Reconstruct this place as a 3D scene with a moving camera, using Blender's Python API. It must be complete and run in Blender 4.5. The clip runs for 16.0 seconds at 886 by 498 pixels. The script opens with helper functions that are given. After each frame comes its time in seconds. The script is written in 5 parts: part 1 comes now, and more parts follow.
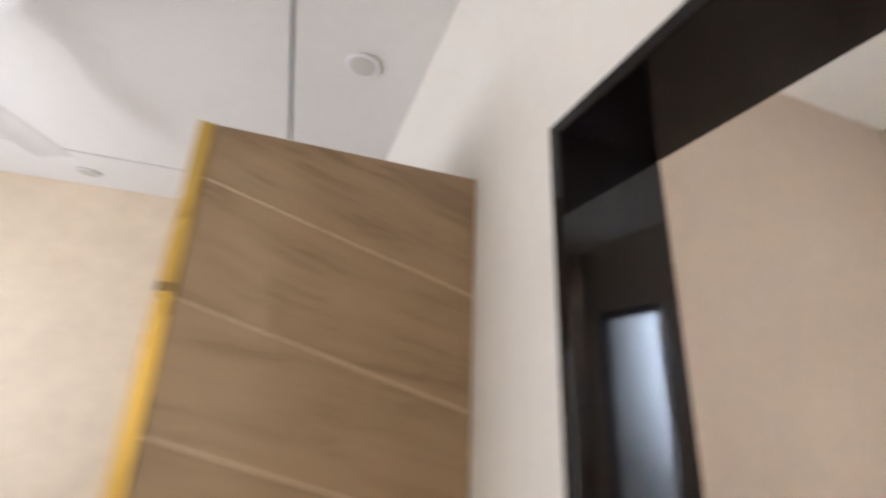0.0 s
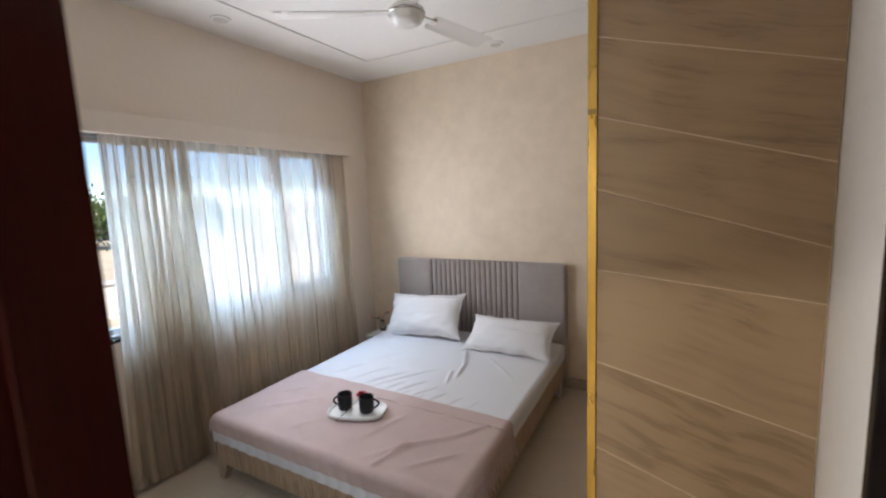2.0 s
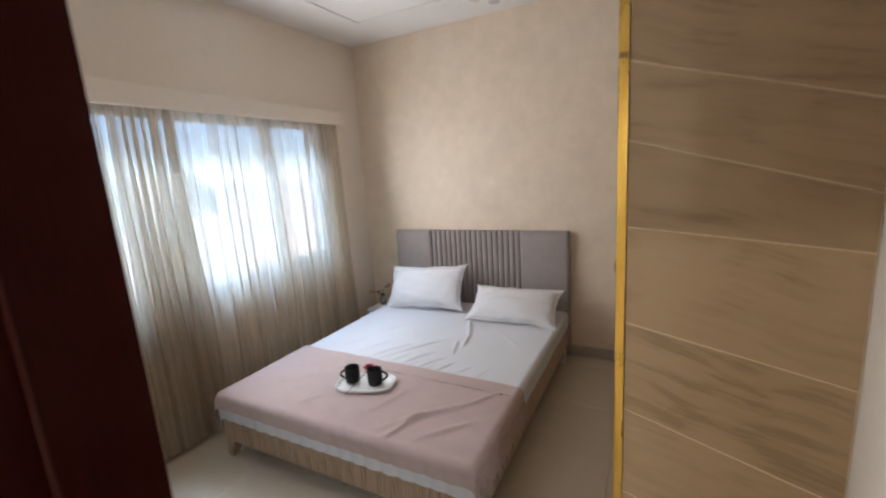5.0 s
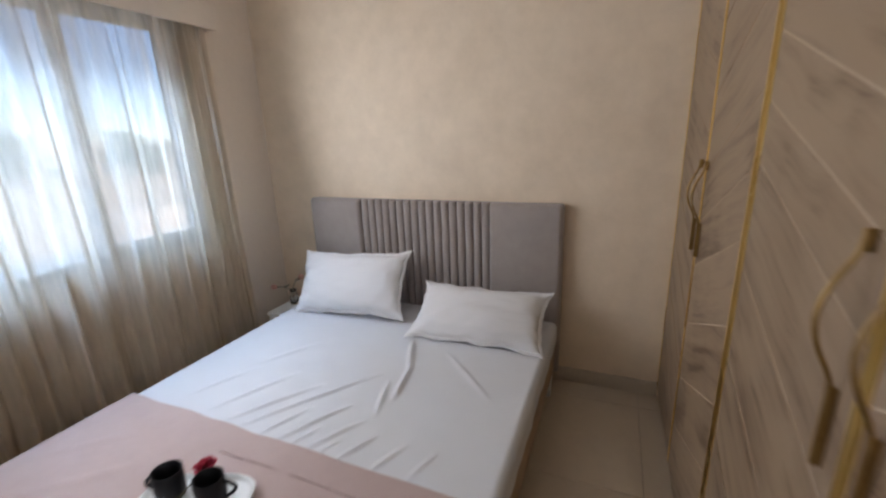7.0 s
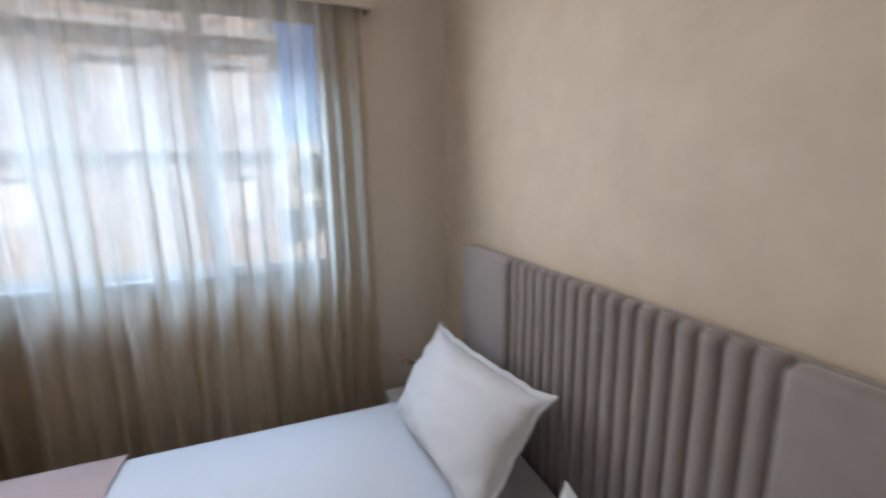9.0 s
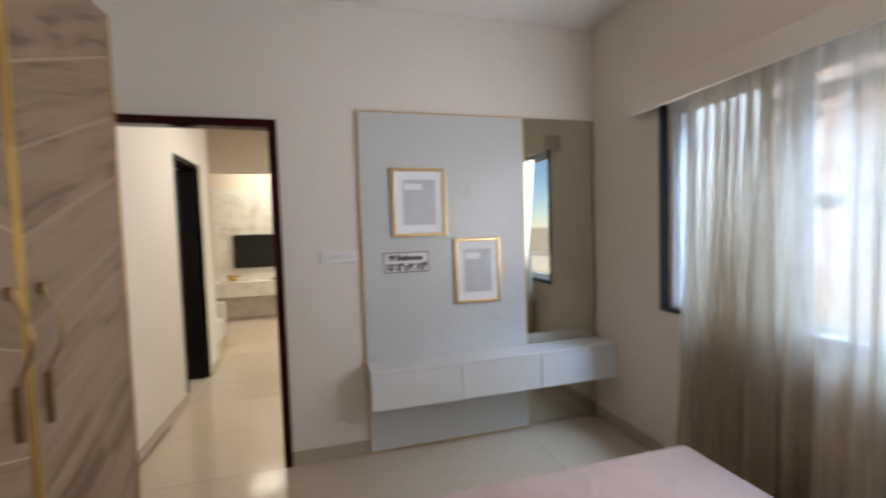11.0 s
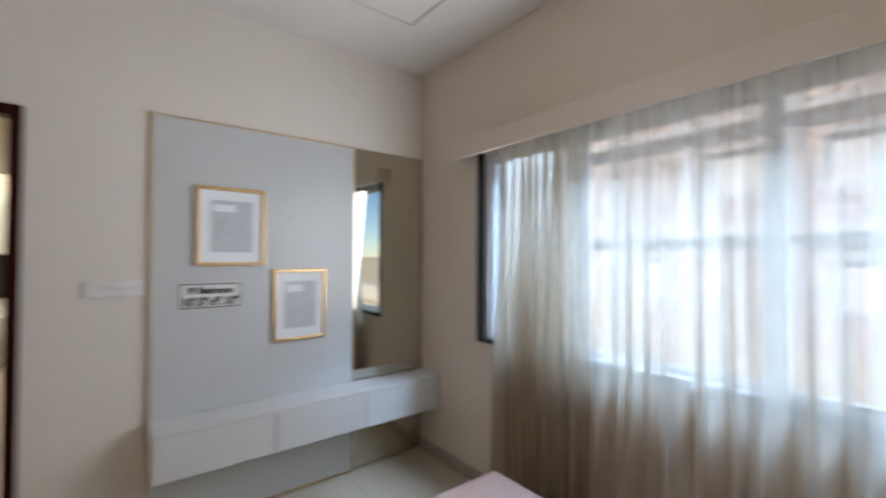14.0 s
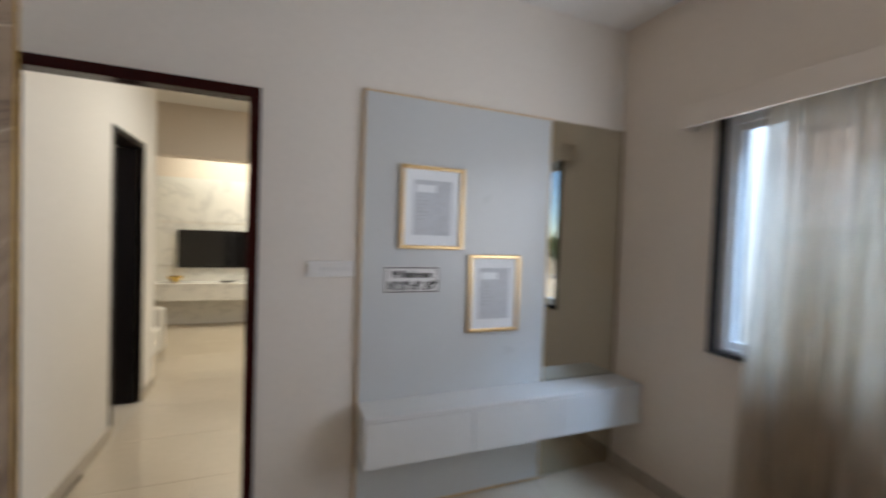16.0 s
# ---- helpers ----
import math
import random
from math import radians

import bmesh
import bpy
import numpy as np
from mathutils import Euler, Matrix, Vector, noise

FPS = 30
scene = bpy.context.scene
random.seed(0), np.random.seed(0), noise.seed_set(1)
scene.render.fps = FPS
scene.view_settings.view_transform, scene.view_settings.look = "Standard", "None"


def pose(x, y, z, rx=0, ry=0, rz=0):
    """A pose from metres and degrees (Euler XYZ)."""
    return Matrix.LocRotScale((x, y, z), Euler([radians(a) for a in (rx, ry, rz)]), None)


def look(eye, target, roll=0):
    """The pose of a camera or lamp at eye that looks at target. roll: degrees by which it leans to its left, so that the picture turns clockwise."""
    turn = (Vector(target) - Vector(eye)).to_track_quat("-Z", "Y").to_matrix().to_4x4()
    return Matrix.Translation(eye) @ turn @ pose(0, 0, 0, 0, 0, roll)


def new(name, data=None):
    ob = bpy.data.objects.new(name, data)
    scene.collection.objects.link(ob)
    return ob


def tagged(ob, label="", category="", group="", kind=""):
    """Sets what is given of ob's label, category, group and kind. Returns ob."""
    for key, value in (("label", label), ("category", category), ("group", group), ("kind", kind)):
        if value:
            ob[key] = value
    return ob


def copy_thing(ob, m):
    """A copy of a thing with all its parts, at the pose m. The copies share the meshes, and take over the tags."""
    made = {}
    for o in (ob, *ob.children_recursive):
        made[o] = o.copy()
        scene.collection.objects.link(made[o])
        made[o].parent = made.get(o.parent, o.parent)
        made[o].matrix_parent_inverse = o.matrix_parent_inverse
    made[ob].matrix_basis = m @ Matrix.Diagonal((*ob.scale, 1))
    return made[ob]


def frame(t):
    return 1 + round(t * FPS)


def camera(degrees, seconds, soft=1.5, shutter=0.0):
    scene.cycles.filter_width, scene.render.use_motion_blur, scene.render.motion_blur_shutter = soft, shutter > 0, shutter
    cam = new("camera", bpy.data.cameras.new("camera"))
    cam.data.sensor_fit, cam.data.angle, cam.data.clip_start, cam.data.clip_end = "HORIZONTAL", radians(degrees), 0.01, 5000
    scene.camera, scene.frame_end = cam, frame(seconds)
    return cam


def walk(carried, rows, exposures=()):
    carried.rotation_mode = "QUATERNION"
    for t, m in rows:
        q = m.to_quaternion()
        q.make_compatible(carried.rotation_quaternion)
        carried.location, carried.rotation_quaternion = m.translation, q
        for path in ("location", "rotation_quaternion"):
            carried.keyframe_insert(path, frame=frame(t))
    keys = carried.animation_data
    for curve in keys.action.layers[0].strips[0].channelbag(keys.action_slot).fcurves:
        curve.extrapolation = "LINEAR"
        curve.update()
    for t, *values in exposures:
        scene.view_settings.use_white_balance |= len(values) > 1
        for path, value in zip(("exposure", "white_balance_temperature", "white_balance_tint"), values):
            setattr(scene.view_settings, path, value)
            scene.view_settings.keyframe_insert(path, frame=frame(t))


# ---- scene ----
cam = camera(93.8, 16.0, soft=2.2, shutter=0.5)
PATH = [
    (0, (2.689, 0.283, 1.699), (3.315, 2.079, 2.317), 2.5),
    (0.2, (2.6, 0.24, 1.686), (2.98, 2.13, 2.22), 0.2),
    (0.5, (2.593, 0.239, 1.682), (2.534, 2.208, 2.03), 0.5),
    (1, (2.603, 0.153, 1.674), (1.993, 2.057, 1.688), -1.4),
    (1.5, (2.646, -0.023, 1.637), (1.755, 1.76, 1.472), -2.4),
    (2, (2.695, -0.197, 1.614), (1.731, 1.537, 1.362), -2.4),
    (2.5, (2.711, -0.335, 1.606), (1.8, 1.437, 1.425), -2.6),
    (3, (2.727, -0.363, 1.624), (1.866, 1.441, 1.557), -2.7),
    (3.5, (2.73, -0.366, 1.64), (1.872, 1.44, 1.629), -1.9),
    (4, (2.71, -0.352, 1.628), (1.821, 1.437, 1.546), -1.9),
    (4.2, (2.701, -0.336, 1.641), (1.773, 1.429, 1.483), -3.1),
    (6.3, (2.324, 0.404, 1.429), (1.479, 2.146, 0.928), -2.2),
    (6.5, (2.294, 0.535, 1.433), (1.48, 2.286, 0.912), -2.5),
    (7, (2.21, 0.907, 1.421), (1.462, 2.681, 0.882), -2.2),
    (7.5, (2.08, 1.24, 1.412), (1.39, 3.047, 0.904), -1.2),
    (8, (2.057, 1.637, 1.373), (1.115, 3.344, 0.927), -0.8),
    (8.5, (2.057, 2.01, 1.365), (0.685, 3.405, 0.949), -0.9),
    (9, (1.95, 2.36, 1.340), (0.116, 3.078, 0.979), -0.7),
    (9.5, (1.884, 2.452, 1.37), (-0.084, 2.392, 1.021), 0.1),
    (10, (1.828, 2.498, 1.349), (0.114, 1.506, 1.068), 0.0),
    (10.2, (1.816, 2.509, 1.381), (0.337, 1.207, 1.104), -0.3),
    (12.3, (1.97, 2.689, 1.399), (2.181, 0.701, 1.391), 0.3),
    (12.5, (1.983, 2.688, 1.408), (2.2, 0.7, 1.412), 0.5),
    (13, (1.971, 2.668, 1.416), (1.986, 0.668, 1.428), 0.5),
    (13.5, (1.874, 2.589, 1.421), (1.301, 0.673, 1.43), 0.3),
    (14, (1.767, 2.531, 1.409), (0.537, 0.954, 1.44), 0.3),
    (14.5, (1.823, 2.427, 1.443), (0.093, 1.424, 1.442), 1.1),
    (15, (1.808, 2.423, 1.423), (-0.012, 1.594, 1.439), 2.3),
    (15.5, (1.854, 2.358, 1.427), (0.465, 0.918, 1.417), 2.9),
    (16, (2.026, 2.045, 1.41), (1.281, 0.189, 1.355), 2.0),
]
walk(cam, [(t, look(eye, target, roll)) for t, eye, target, roll in PATH], [
    (0, 1.98, 6450, 16), (1.0, 1.5, 6500, 16), (2.0, 1.26, 6550, 16), (2.5, 1.32, 6700, 16), (4.2, 1.36, 6700, 16), (6.3, 1.06, 6600, 17), (8.0, 1.08, 6650, 17), (9.0, 0.82, 6450, 16),
    (10.2, 0.82, 6650, 17), (12.4, 1.35, 6700, 17), (13.5, 1.22, 6650, 16), (14.5, 0.74, 6300, 14), (15.0, 0.68, 6600, 17), (15.5, 0.74, 6550, 16), (16, 0.78, 6400, 15)])

# ---- world, sun and lamps ----
world = bpy.data.worlds.new("daylight")
scene.world = world
world.use_nodes = True
sky = world.node_tree.nodes.new("ShaderNodeTexSky")
sky.sky_type, sky.sun_disc = "NISHITA", False
sky.air_density, sky.dust_density, sky.ozone_density = 0.8, 0.05, 5.0
sky.sun_elevation, sky.sun_rotation = radians(47), radians(121)
world.node_tree.links.new(sky.outputs[0], world.node_tree.nodes["Background"].inputs[0])
world.node_tree.nodes["Background"].inputs[1].default_value = 0.085

sun_data = bpy.data.lights.new("sun", "SUN")
sun_data.energy, sun_data.angle, sun_data.color = 3.9, radians(0.5), (1, 0.95, 0.87)
sun_lamp = new("sun", sun_data)
sun_lamp.matrix_world = look((0, 0, 20), (-7.5, 4.5, 20 - 9.4))


def ceiling_lamp(name, x, y, z, sx, sy, watts, colour):
    data = bpy.data.lights.new(name, "AREA")
    data.shape, data.size, data.size_y, data.energy, data.color = "RECTANGLE", sx, sy, watts, colour
    ob = new(name, data)
    ob.matrix_world = pose(x, y, z)
    return ob


WARM = (1.0, 0.98, 0.79)
ceiling_lamp("tv_wall_lamp", 2.6, -4.6, 2.70, 1.2, 0.2, 9, WARM)
ceiling_lamp("living_lamp", 1.5, -4.0, 2.70, 0.4, 0.4, 22, WARM)
ceiling_lamp("passage_lamp", 1.9, -1.3, 2.70, 0.16, 0.16, 14, (0.98, 1.0, 0.90))


def aimed_lamp(name, eye, target, sx, sy, watts, colour=(0.72, 0.87, 1.0)):
    """An aimed area lamp, for the bright sky outside an opening and for room fill."""
    data = bpy.data.lights.new(name, "AREA")
    data.shape, data.size, data.size_y, data.energy, data.color = "RECTANGLE", sx, sy, watts, colour
    ob = new(name, data)
    ob.matrix_world = look(eye, target)
    return ob


aimed_lamp("window_sky_lamp", (-0.95, 1.65, 3.4), (0.0, 1.65, 1.1), 2.3, 1.0, 155, (0.46, 0.71, 1.0))
# added fill light on the room side of the curtain; no lamp hangs there
aimed_lamp("window_fill_lamp", (0.18, 1.66, 1.46), (1.6, 1.60, 1.60), 1.86, 1.02, 10.5, (0.92, 0.96, 1.0))
aimed_lamp("bath_sky_lamp", (4.75, -0.53, 1.75), (4.2, -0.53, 1.6), 0.6, 0.9, 30)

# ---- sizes of the place ----
W, L, H = 3.005, 3.14, 2.748          # bedroom: window wall at x=0, door wall at y=0
DOOR_X0, DOOR_TOP = 2.104, 2.045       # bedroom door frame, outer
WIN_Y0, WIN_Y1, WIN_Z0, WIN_Z1 = 0.632, 2.64, 0.90, 2.05
WT = 0.22                             # window wall thickness
WARD_X, WARD_Y, WARD_Z = 2.493, 0.993, 2.105


# ---- materials ----
def node(m, kind, **values):
    n = m.node_tree.nodes.new(kind)
    for key, value in values.items():
        n.inputs[key].default_value = value
    return n


def base_material(name, colour, rough=0.5, metal=0.0):
    m = bpy.data.materials.new(name)
    m.use_nodes = True
    p = m.node_tree.nodes["Principled BSDF"]
    p.inputs["Base Color"].default_value = (*colour, 1)
    p.inputs["Roughness"].default_value = rough
    p.inputs["Metallic"].default_value = metal
    return m, p


def surface(name, colour, rough=0.5, metal=0.0, big=2.0, small=40.0, vary=0.08, bump=0.0, bump_scale=60.0,
            stretch=(1, 1, 1), turn=(0, 0, 0), per_object=0.0, rough_vary=0.08, second=None, per_island=False):
    """Colour with large blotches and fine grain, roughness variation and a fine relief."""
    m, p = base_material(name, colour, rough, metal)
    t, link = m.node_tree, m.node_tree.links.new
    co = node(m, "ShaderNodeTexCoord")
    mp = node(m, "ShaderNodeMapping", Scale=stretch, Rotation=[radians(a) for a in turn])
    link(co.outputs["Object"], mp.inputs["Vector"])
    n1 = node(m, "ShaderNodeTexNoise", Scale=big, Detail=4.0, Roughness=0.6)
    n2 = node(m, "ShaderNodeTexNoise", Scale=small, Detail=5.0, Roughness=0.65)
    link(mp.outputs[0], n1.inputs["Vector"]), link(mp.outputs[0], n2.inputs["Vector"])
    add = node(m, "ShaderNodeMath")
    add.operation = "ADD"
    link(n1.outputs["Fac"], add.inputs[0]), link(n2.outputs["Fac"], add.inputs[1])
    last = add.outputs[0]
    if per_object:
        info = node(m, "ShaderNodeObjectInfo")
        mul = node(m, "ShaderNodeMath")
        mul.operation = "MULTIPLY_ADD"
        mul.inputs[1].default_value = per_object
        link((node(m, "ShaderNodeNewGeometry").outputs["Random Per Island"] if per_island else info.outputs["Random"]), mul.inputs[0]), link(last, mul.inputs[2])
        last = mul.outputs[0]
    rng = node(m, "ShaderNodeMapRange")
    rng.inputs["From Min"].default_value, rng.inputs["From Max"].default_value = 0.65, 1.35 + per_object
    link(last, rng.inputs["Value"])
    mix = node(m, "ShaderNodeMix")
    mix.data_type = "RGBA"
    lo = second or [max(c * (1 - vary * 1.6), 0) for c in colour]
    hi = [min(c * (1 + vary), 1) for c in colour]
    mix.inputs["A"].default_value, mix.inputs["B"].default_value = (*lo, 1), (*hi, 1)
    link(rng.outputs[0], mix.inputs["Factor"]), link(mix.outputs["Result"], p.inputs["Base Color"])
    rr = node(m, "ShaderNodeMapRange")
    rr.inputs["To Min"].default_value, rr.inputs["To Max"].default_value = max(rough - rough_vary, 0.02), min(rough + rough_vary, 1)
    link(n1.outputs["Fac"], rr.inputs["Value"]), link(rr.outputs[0], p.inputs["Roughness"])
    if bump:
        n3 = node(m, "ShaderNodeTexNoise", Scale=bump_scale, Detail=4.0)
        link(mp.outputs[0], n3.inputs["Vector"])
        b = node(m, "ShaderNodeBump", Strength=bump, Distance=0.01)
        link(n3.outputs["Fac"], b.inputs["Height"]), link(b.outputs[0], p.inputs["Normal"])
    return m


def wood(name, light, dark, turn, rough=0.38, knots=True, scale=1.0):
    """Sawn-wood laminate with long grain along the turned y axis, darker streaks and a few knots."""
    m, p = base_material(name, light, rough)
    link = m.node_tree.links.new
    co, info = node(m, "ShaderNodeTexCoord"), node(m, "ShaderNodeObjectInfo")
    shift = node(m, "ShaderNodeVectorMath")
    shift.operation = "ADD"
    times = node(m, "ShaderNodeVectorMath")
    times.operation = "SCALE"
    times.inputs["Scale"].default_value = 3.0
    link(info.outputs["Random"], times.inputs[0]), link(times.outputs[0], shift.inputs[1])
    mp0 = node(m, "ShaderNodeMapping", Rotation=[radians(a) for a in turn])
    link(co.outputs["Object"], mp0.inputs["Vector"]), link(mp0.outputs[0], shift.inputs[0])
    warp = node(m, "ShaderNodeTexNoise", Scale=2.2 * scale, Detail=2.0)
    link(shift.outputs[0], warp.inputs["Vector"])
    wsub = node(m, "ShaderNodeVectorMath")
    wsub.operation = "MULTIPLY_ADD"
    wsub.inputs[1].default_value = (0.10, 0.10, 0.10)
    link(warp.outputs["Color"], wsub.inputs[0]), link(shift.outputs[0], wsub.inputs[2])
    mp = node(m, "ShaderNodeMapping", Scale=(13 * scale, 0.75 * scale, 13 * scale))
    link(wsub.outputs[0], mp.inputs["Vector"])
    streak = node(m, "ShaderNodeTexNoise", Scale=2.5, Detail=6.0, Roughness=0.60)
    fine = node(m, "ShaderNodeTexNoise", Scale=14.0, Detail=3.0, Roughness=0.6)
    link(mp.outputs[0], streak.inputs["Vector"]), link(mp.outputs[0], fine.inputs["Vector"])
    ramp = node(m, "ShaderNodeValToRGB")
    mid = [(a * 0.62 + b * 0.38) for a, b in zip(light, dark)]
    ramp.color_ramp.elements[0].position, ramp.color_ramp.elements[0].color = 0.34, (*dark, 1)
    ramp.color_ramp.elements[1].position, ramp.color_ramp.elements[1].color = 0.63, (*light, 1)
    e = ramp.color_ramp.elements.new(0.45)
    e.color = (*mid, 1)
    sum1 = node(m, "ShaderNodeMath")
    sum1.operation = "MULTIPLY_ADD"
    sum1.inputs[1].default_value = 0.26
    bands = node(m, "ShaderNodeTexWave", Scale=0.9, Distortion=7.0, Detail=3.0)
    bands.inputs["Detail Scale"].default_value = 0.8
    link(mp.outputs[0], bands.inputs["Vector"])
    link(fine.outputs["Fac"], sum1.inputs[0])
    off = node(m, "ShaderNodeMath")
    off.operation = "MULTIPLY_ADD"
    off.inputs[1].default_value, off.inputs[2].default_value = 0.12, -0.22
    link(info.outputs["Random"], off.inputs[0])
    sum2 = node(m, "ShaderNodeMath")
    sum2.operation = "ADD"
    link(streak.outputs["Fac"], sum2.inputs[0]), link(off.outputs[0], sum2.inputs[1])
    sum3 = node(m, "ShaderNodeMath")
    sum3.operation = "MULTIPLY_ADD"
    sum3.inputs[1].default_value = 0.16
    link(bands.outputs["Fac"], sum3.inputs[0]), link(sum2.outputs[0], sum3.inputs[2])
    link(sum3.outputs[0], sum1.inputs[2])
    link(sum1.outputs[0], ramp.inputs["Fac"])
    last = ramp.outputs["Color"]
    if knots:
        mk = node(m, "ShaderNodeMapping", Scale=(5.5 * scale, 2.2 * scale, 5.5 * scale))
        link(wsub.outputs[0], mk.inputs["Vector"])
        vo = node(m, "ShaderNodeTexVoronoi", Scale=0.75)
        link(mk.outputs[0], vo.inputs["Vector"])
        kr = node(m, "ShaderNodeMapRange")
        kr.inputs["From Min"].default_value, kr.inputs["From Max"].default_value = 0.03, 0.17
        kr.inputs["To Min"].default_value, kr.inputs["To Max"].default_value = 0.25, 0.0
        link(vo.outputs["Distance"], kr.inputs["Value"])
        mix = node(m, "ShaderNodeMix")
        mix.data_type = "RGBA"
        mix.inputs["B"].default_value = (*[c * 0.62 for c in dark], 1)
        link(kr.outputs[0], mix.inputs["Factor"]), link(last, mix.inputs["A"])
        last = mix.outputs["Result"]
    link(last, p.inputs["Base Color"])
    b = node(m, "ShaderNodeBump", Strength=0.12, Distance=0.002)
    link(fine.outputs["Fac"], b.inputs["Height"]), link(b.outputs[0], p.inputs["Normal"])
    return m


M_WALL = surface("wall_paint", (0.78, 0.685, 0.585), 0.75, big=1.2, small=30, vary=0.03, bump=0.05, bump_scale=90)
M_WHITEWALL = surface("white_wall_paint", (0.82, 0.775, 0.715), 0.75, big=1.2, small=30, vary=0.03, bump=0.05, bump_scale=90)
M_STUCCO = surface("textured_beige_paint", (0.78, 0.645, 0.495), 0.62, big=4.5, small=11, vary=0.055, bump=0.12, bump_scale=22, second=(0.71, 0.58, 0.435))
M_CEIL = surface("ceiling_paint", (0.84, 0.82, 0.79), 0.8, big=1.5, small=25, vary=0.02, bump=0.03)
# grey that carries the shade inside the ceiling groove
M_GROOVE_SHADE = surface("groove_shade_grey", (0.42, 0.40, 0.385), 0.8, vary=0.05)
M_TILE = surface("floor_tile_glaze", (0.57, 0.485, 0.378), 0.13, big=3.5, small=22, vary=0.035, per_object=0.1, rough_vary=0.04, bump=0.01, bump_scale=6)
M_GROUT = surface("grout", (0.48, 0.43, 0.36), 0.85, vary=0.1)
M_SKIRT = surface("skirting_tile", (0.50, 0.43, 0.35), 0.25, big=4, small=20, vary=0.05)
M_FRAME = surface("polished_dark_frame", (0.030, 0.0050, 0.0042), 0.20, big=3, small=30, vary=0.15, stretch=(5, 5, 0.5), rough_vary=0.04)
M_FRAME.node_tree.nodes["Principled BSDF"].inputs["Specular IOR Level"].default_value = 0.14
M_BLACK = surface("black_lacquer", (0.006, 0.0045, 0.005), 0.07, big=3, small=30, vary=0.2, rough_vary=0.02)
M_BLACK.node_tree.nodes["Principled BSDF"].inputs["Specular IOR Level"].default_value = 0.24
M_LEAF = surface("dark_door_leaf", (0.008, 0.0055, 0.005), 0.4, vary=0.3, stretch=(5, 5, 0.6))
M_LEAF.node_tree.nodes["Principled BSDF"].inputs["Specular IOR Level"].default_value = 0.15
M_GRANITE = surface("black_granite", (0.011, 0.012, 0.014), 0.10, big=60, small=180, vary=0.15, rough_vary=0.03)
M_UPVC = surface("white_window_frame", (0.78, 0.79, 0.80), 0.35, vary=0.03)
M_GOLD = surface("brushed_gold_strip", (0.74, 0.50, 0.14), 0.28, 1.0, big=6, small=50, vary=0.10, stretch=(1, 1, 0.3))
M_BRASS = surface("antique_brass", (0.33, 0.225, 0.10), 0.34, 1.0, big=12, small=60, vary=0.12)
M_PGOLD = surface("picture_gilt", (0.72, 0.52, 0.27), 0.33, 1.0, big=10, small=80, vary=0.10)
M_SEAM = surface("pale_joint", (0.50, 0.39, 0.285), 0.6, vary=0.06)
# the pale joint again, lightened to go with the brightened side panel
M_SEAM_LIT = surface("pale_joint_brightened", (0.62, 0.47, 0.33), 0.6, vary=0.06)
M_CARC = surface("wardrobe_carcass", (0.10, 0.07, 0.05), 0.6, vary=0.1)
LIGHT_OAK, DARK_OAK = (0.285, 0.202, 0.130), (0.135, 0.084, 0.050)
M_WOOD_UP = wood("oak_rising", LIGHT_OAK, DARK_OAK, (21, 0, 0))
M_WOOD_DN = wood("oak_falling", LIGHT_OAK, DARK_OAK, (-19, 0, 0))
# door laminate made lighter: light from the doorway is put into the colour
M_WOOD_LIT = wood("oak_brightened", (0.355, 0.242, 0.145), (0.245, 0.160, 0.092), (0, -15, 90))
M_BEDWOOD = wood("bed_oak", (0.42, 0.30, 0.20), (0.23, 0.15, 0.095), (90, 0, 0), 0.5, False, 1.4)
M_SHEET = surface("white_cotton_sheet", (0.67, 0.685, 0.715), 0.85, big=3, small=300, vary=0.02, bump=0.05, bump_scale=350)
M_PILLOW = surface("white_pillow_cotton", (0.76, 0.76, 0.77), 0.85, big=5, small=300, vary=0.02, bump=0.05, bump_scale=300)
M_PINK = surface("dusty_pink_throw", (0.50, 0.385, 0.36), 0.95, big=6, small=260, vary=0.07, bump=0.16, bump_scale=260)
M_VELVET = surface("grey_velvet", (0.33, 0.285, 0.265), 0.75, big=3.5, small=14, vary=0.06, bump=0.02, bump_scale=260)
M_VELVET.node_tree.nodes["Principled BSDF"].inputs["Sheen Weight"].default_value = 0.5
M_LAMI = surface("pale_grey_laminate", (0.615, 0.645, 0.66), 0.30, big=2, small=40, vary=0.02)
M_WHITE = surface("white_laminate", (0.72, 0.735, 0.74), 0.32, big=3, small=40, vary=0.02)
M_PLASTIC = surface("white_plastic", (0.86, 0.86, 0.85), 0.35, vary=0.02)
M_FAN = surface("white_enamel", (0.80, 0.79, 0.76), 0.25, vary=0.02)
M_CHROME = surface("brushed_steel", (0.62, 0.61, 0.60), 0.25, 1.0, vary=0.05)
M_PAPER = surface("white_mount_card", (0.80, 0.80, 0.81), 0.8, vary=0.02)
M_PRINT = surface("grey_print", (0.52, 0.525, 0.55), 0.7, big=40, small=200, vary=0.10)
M_INK = surface("black_ink", (0.02, 0.02, 0.022), 0.6, vary=0.1)
M_SIGN = surface("sign_white", (0.80, 0.80, 0.80), 0.5, vary=0.02)
M_BLACKC = surface("black_ceramic", (0.008, 0.008, 0.010), 0.4, vary=0.2)
M_BLACKC.node_tree.nodes["Principled BSDF"].inputs["Specular IOR Level"].default_value = 0.25
M_TRAY = surface("white_tray_glaze", (0.80, 0.82, 0.80), 0.2, vary=0.02)
M_RED = surface("red_petal", (0.45, 0.015, 0.05), 0.6, big=40, small=200, vary=0.25)
M_PEACH = surface("peach_bud", (0.62, 0.33, 0.25), 0.7, big=40, vary=0.2)
M_STEM = surface("brown_green_stem", (0.085, 0.075, 0.035), 0.7, big=40, vary=0.2)
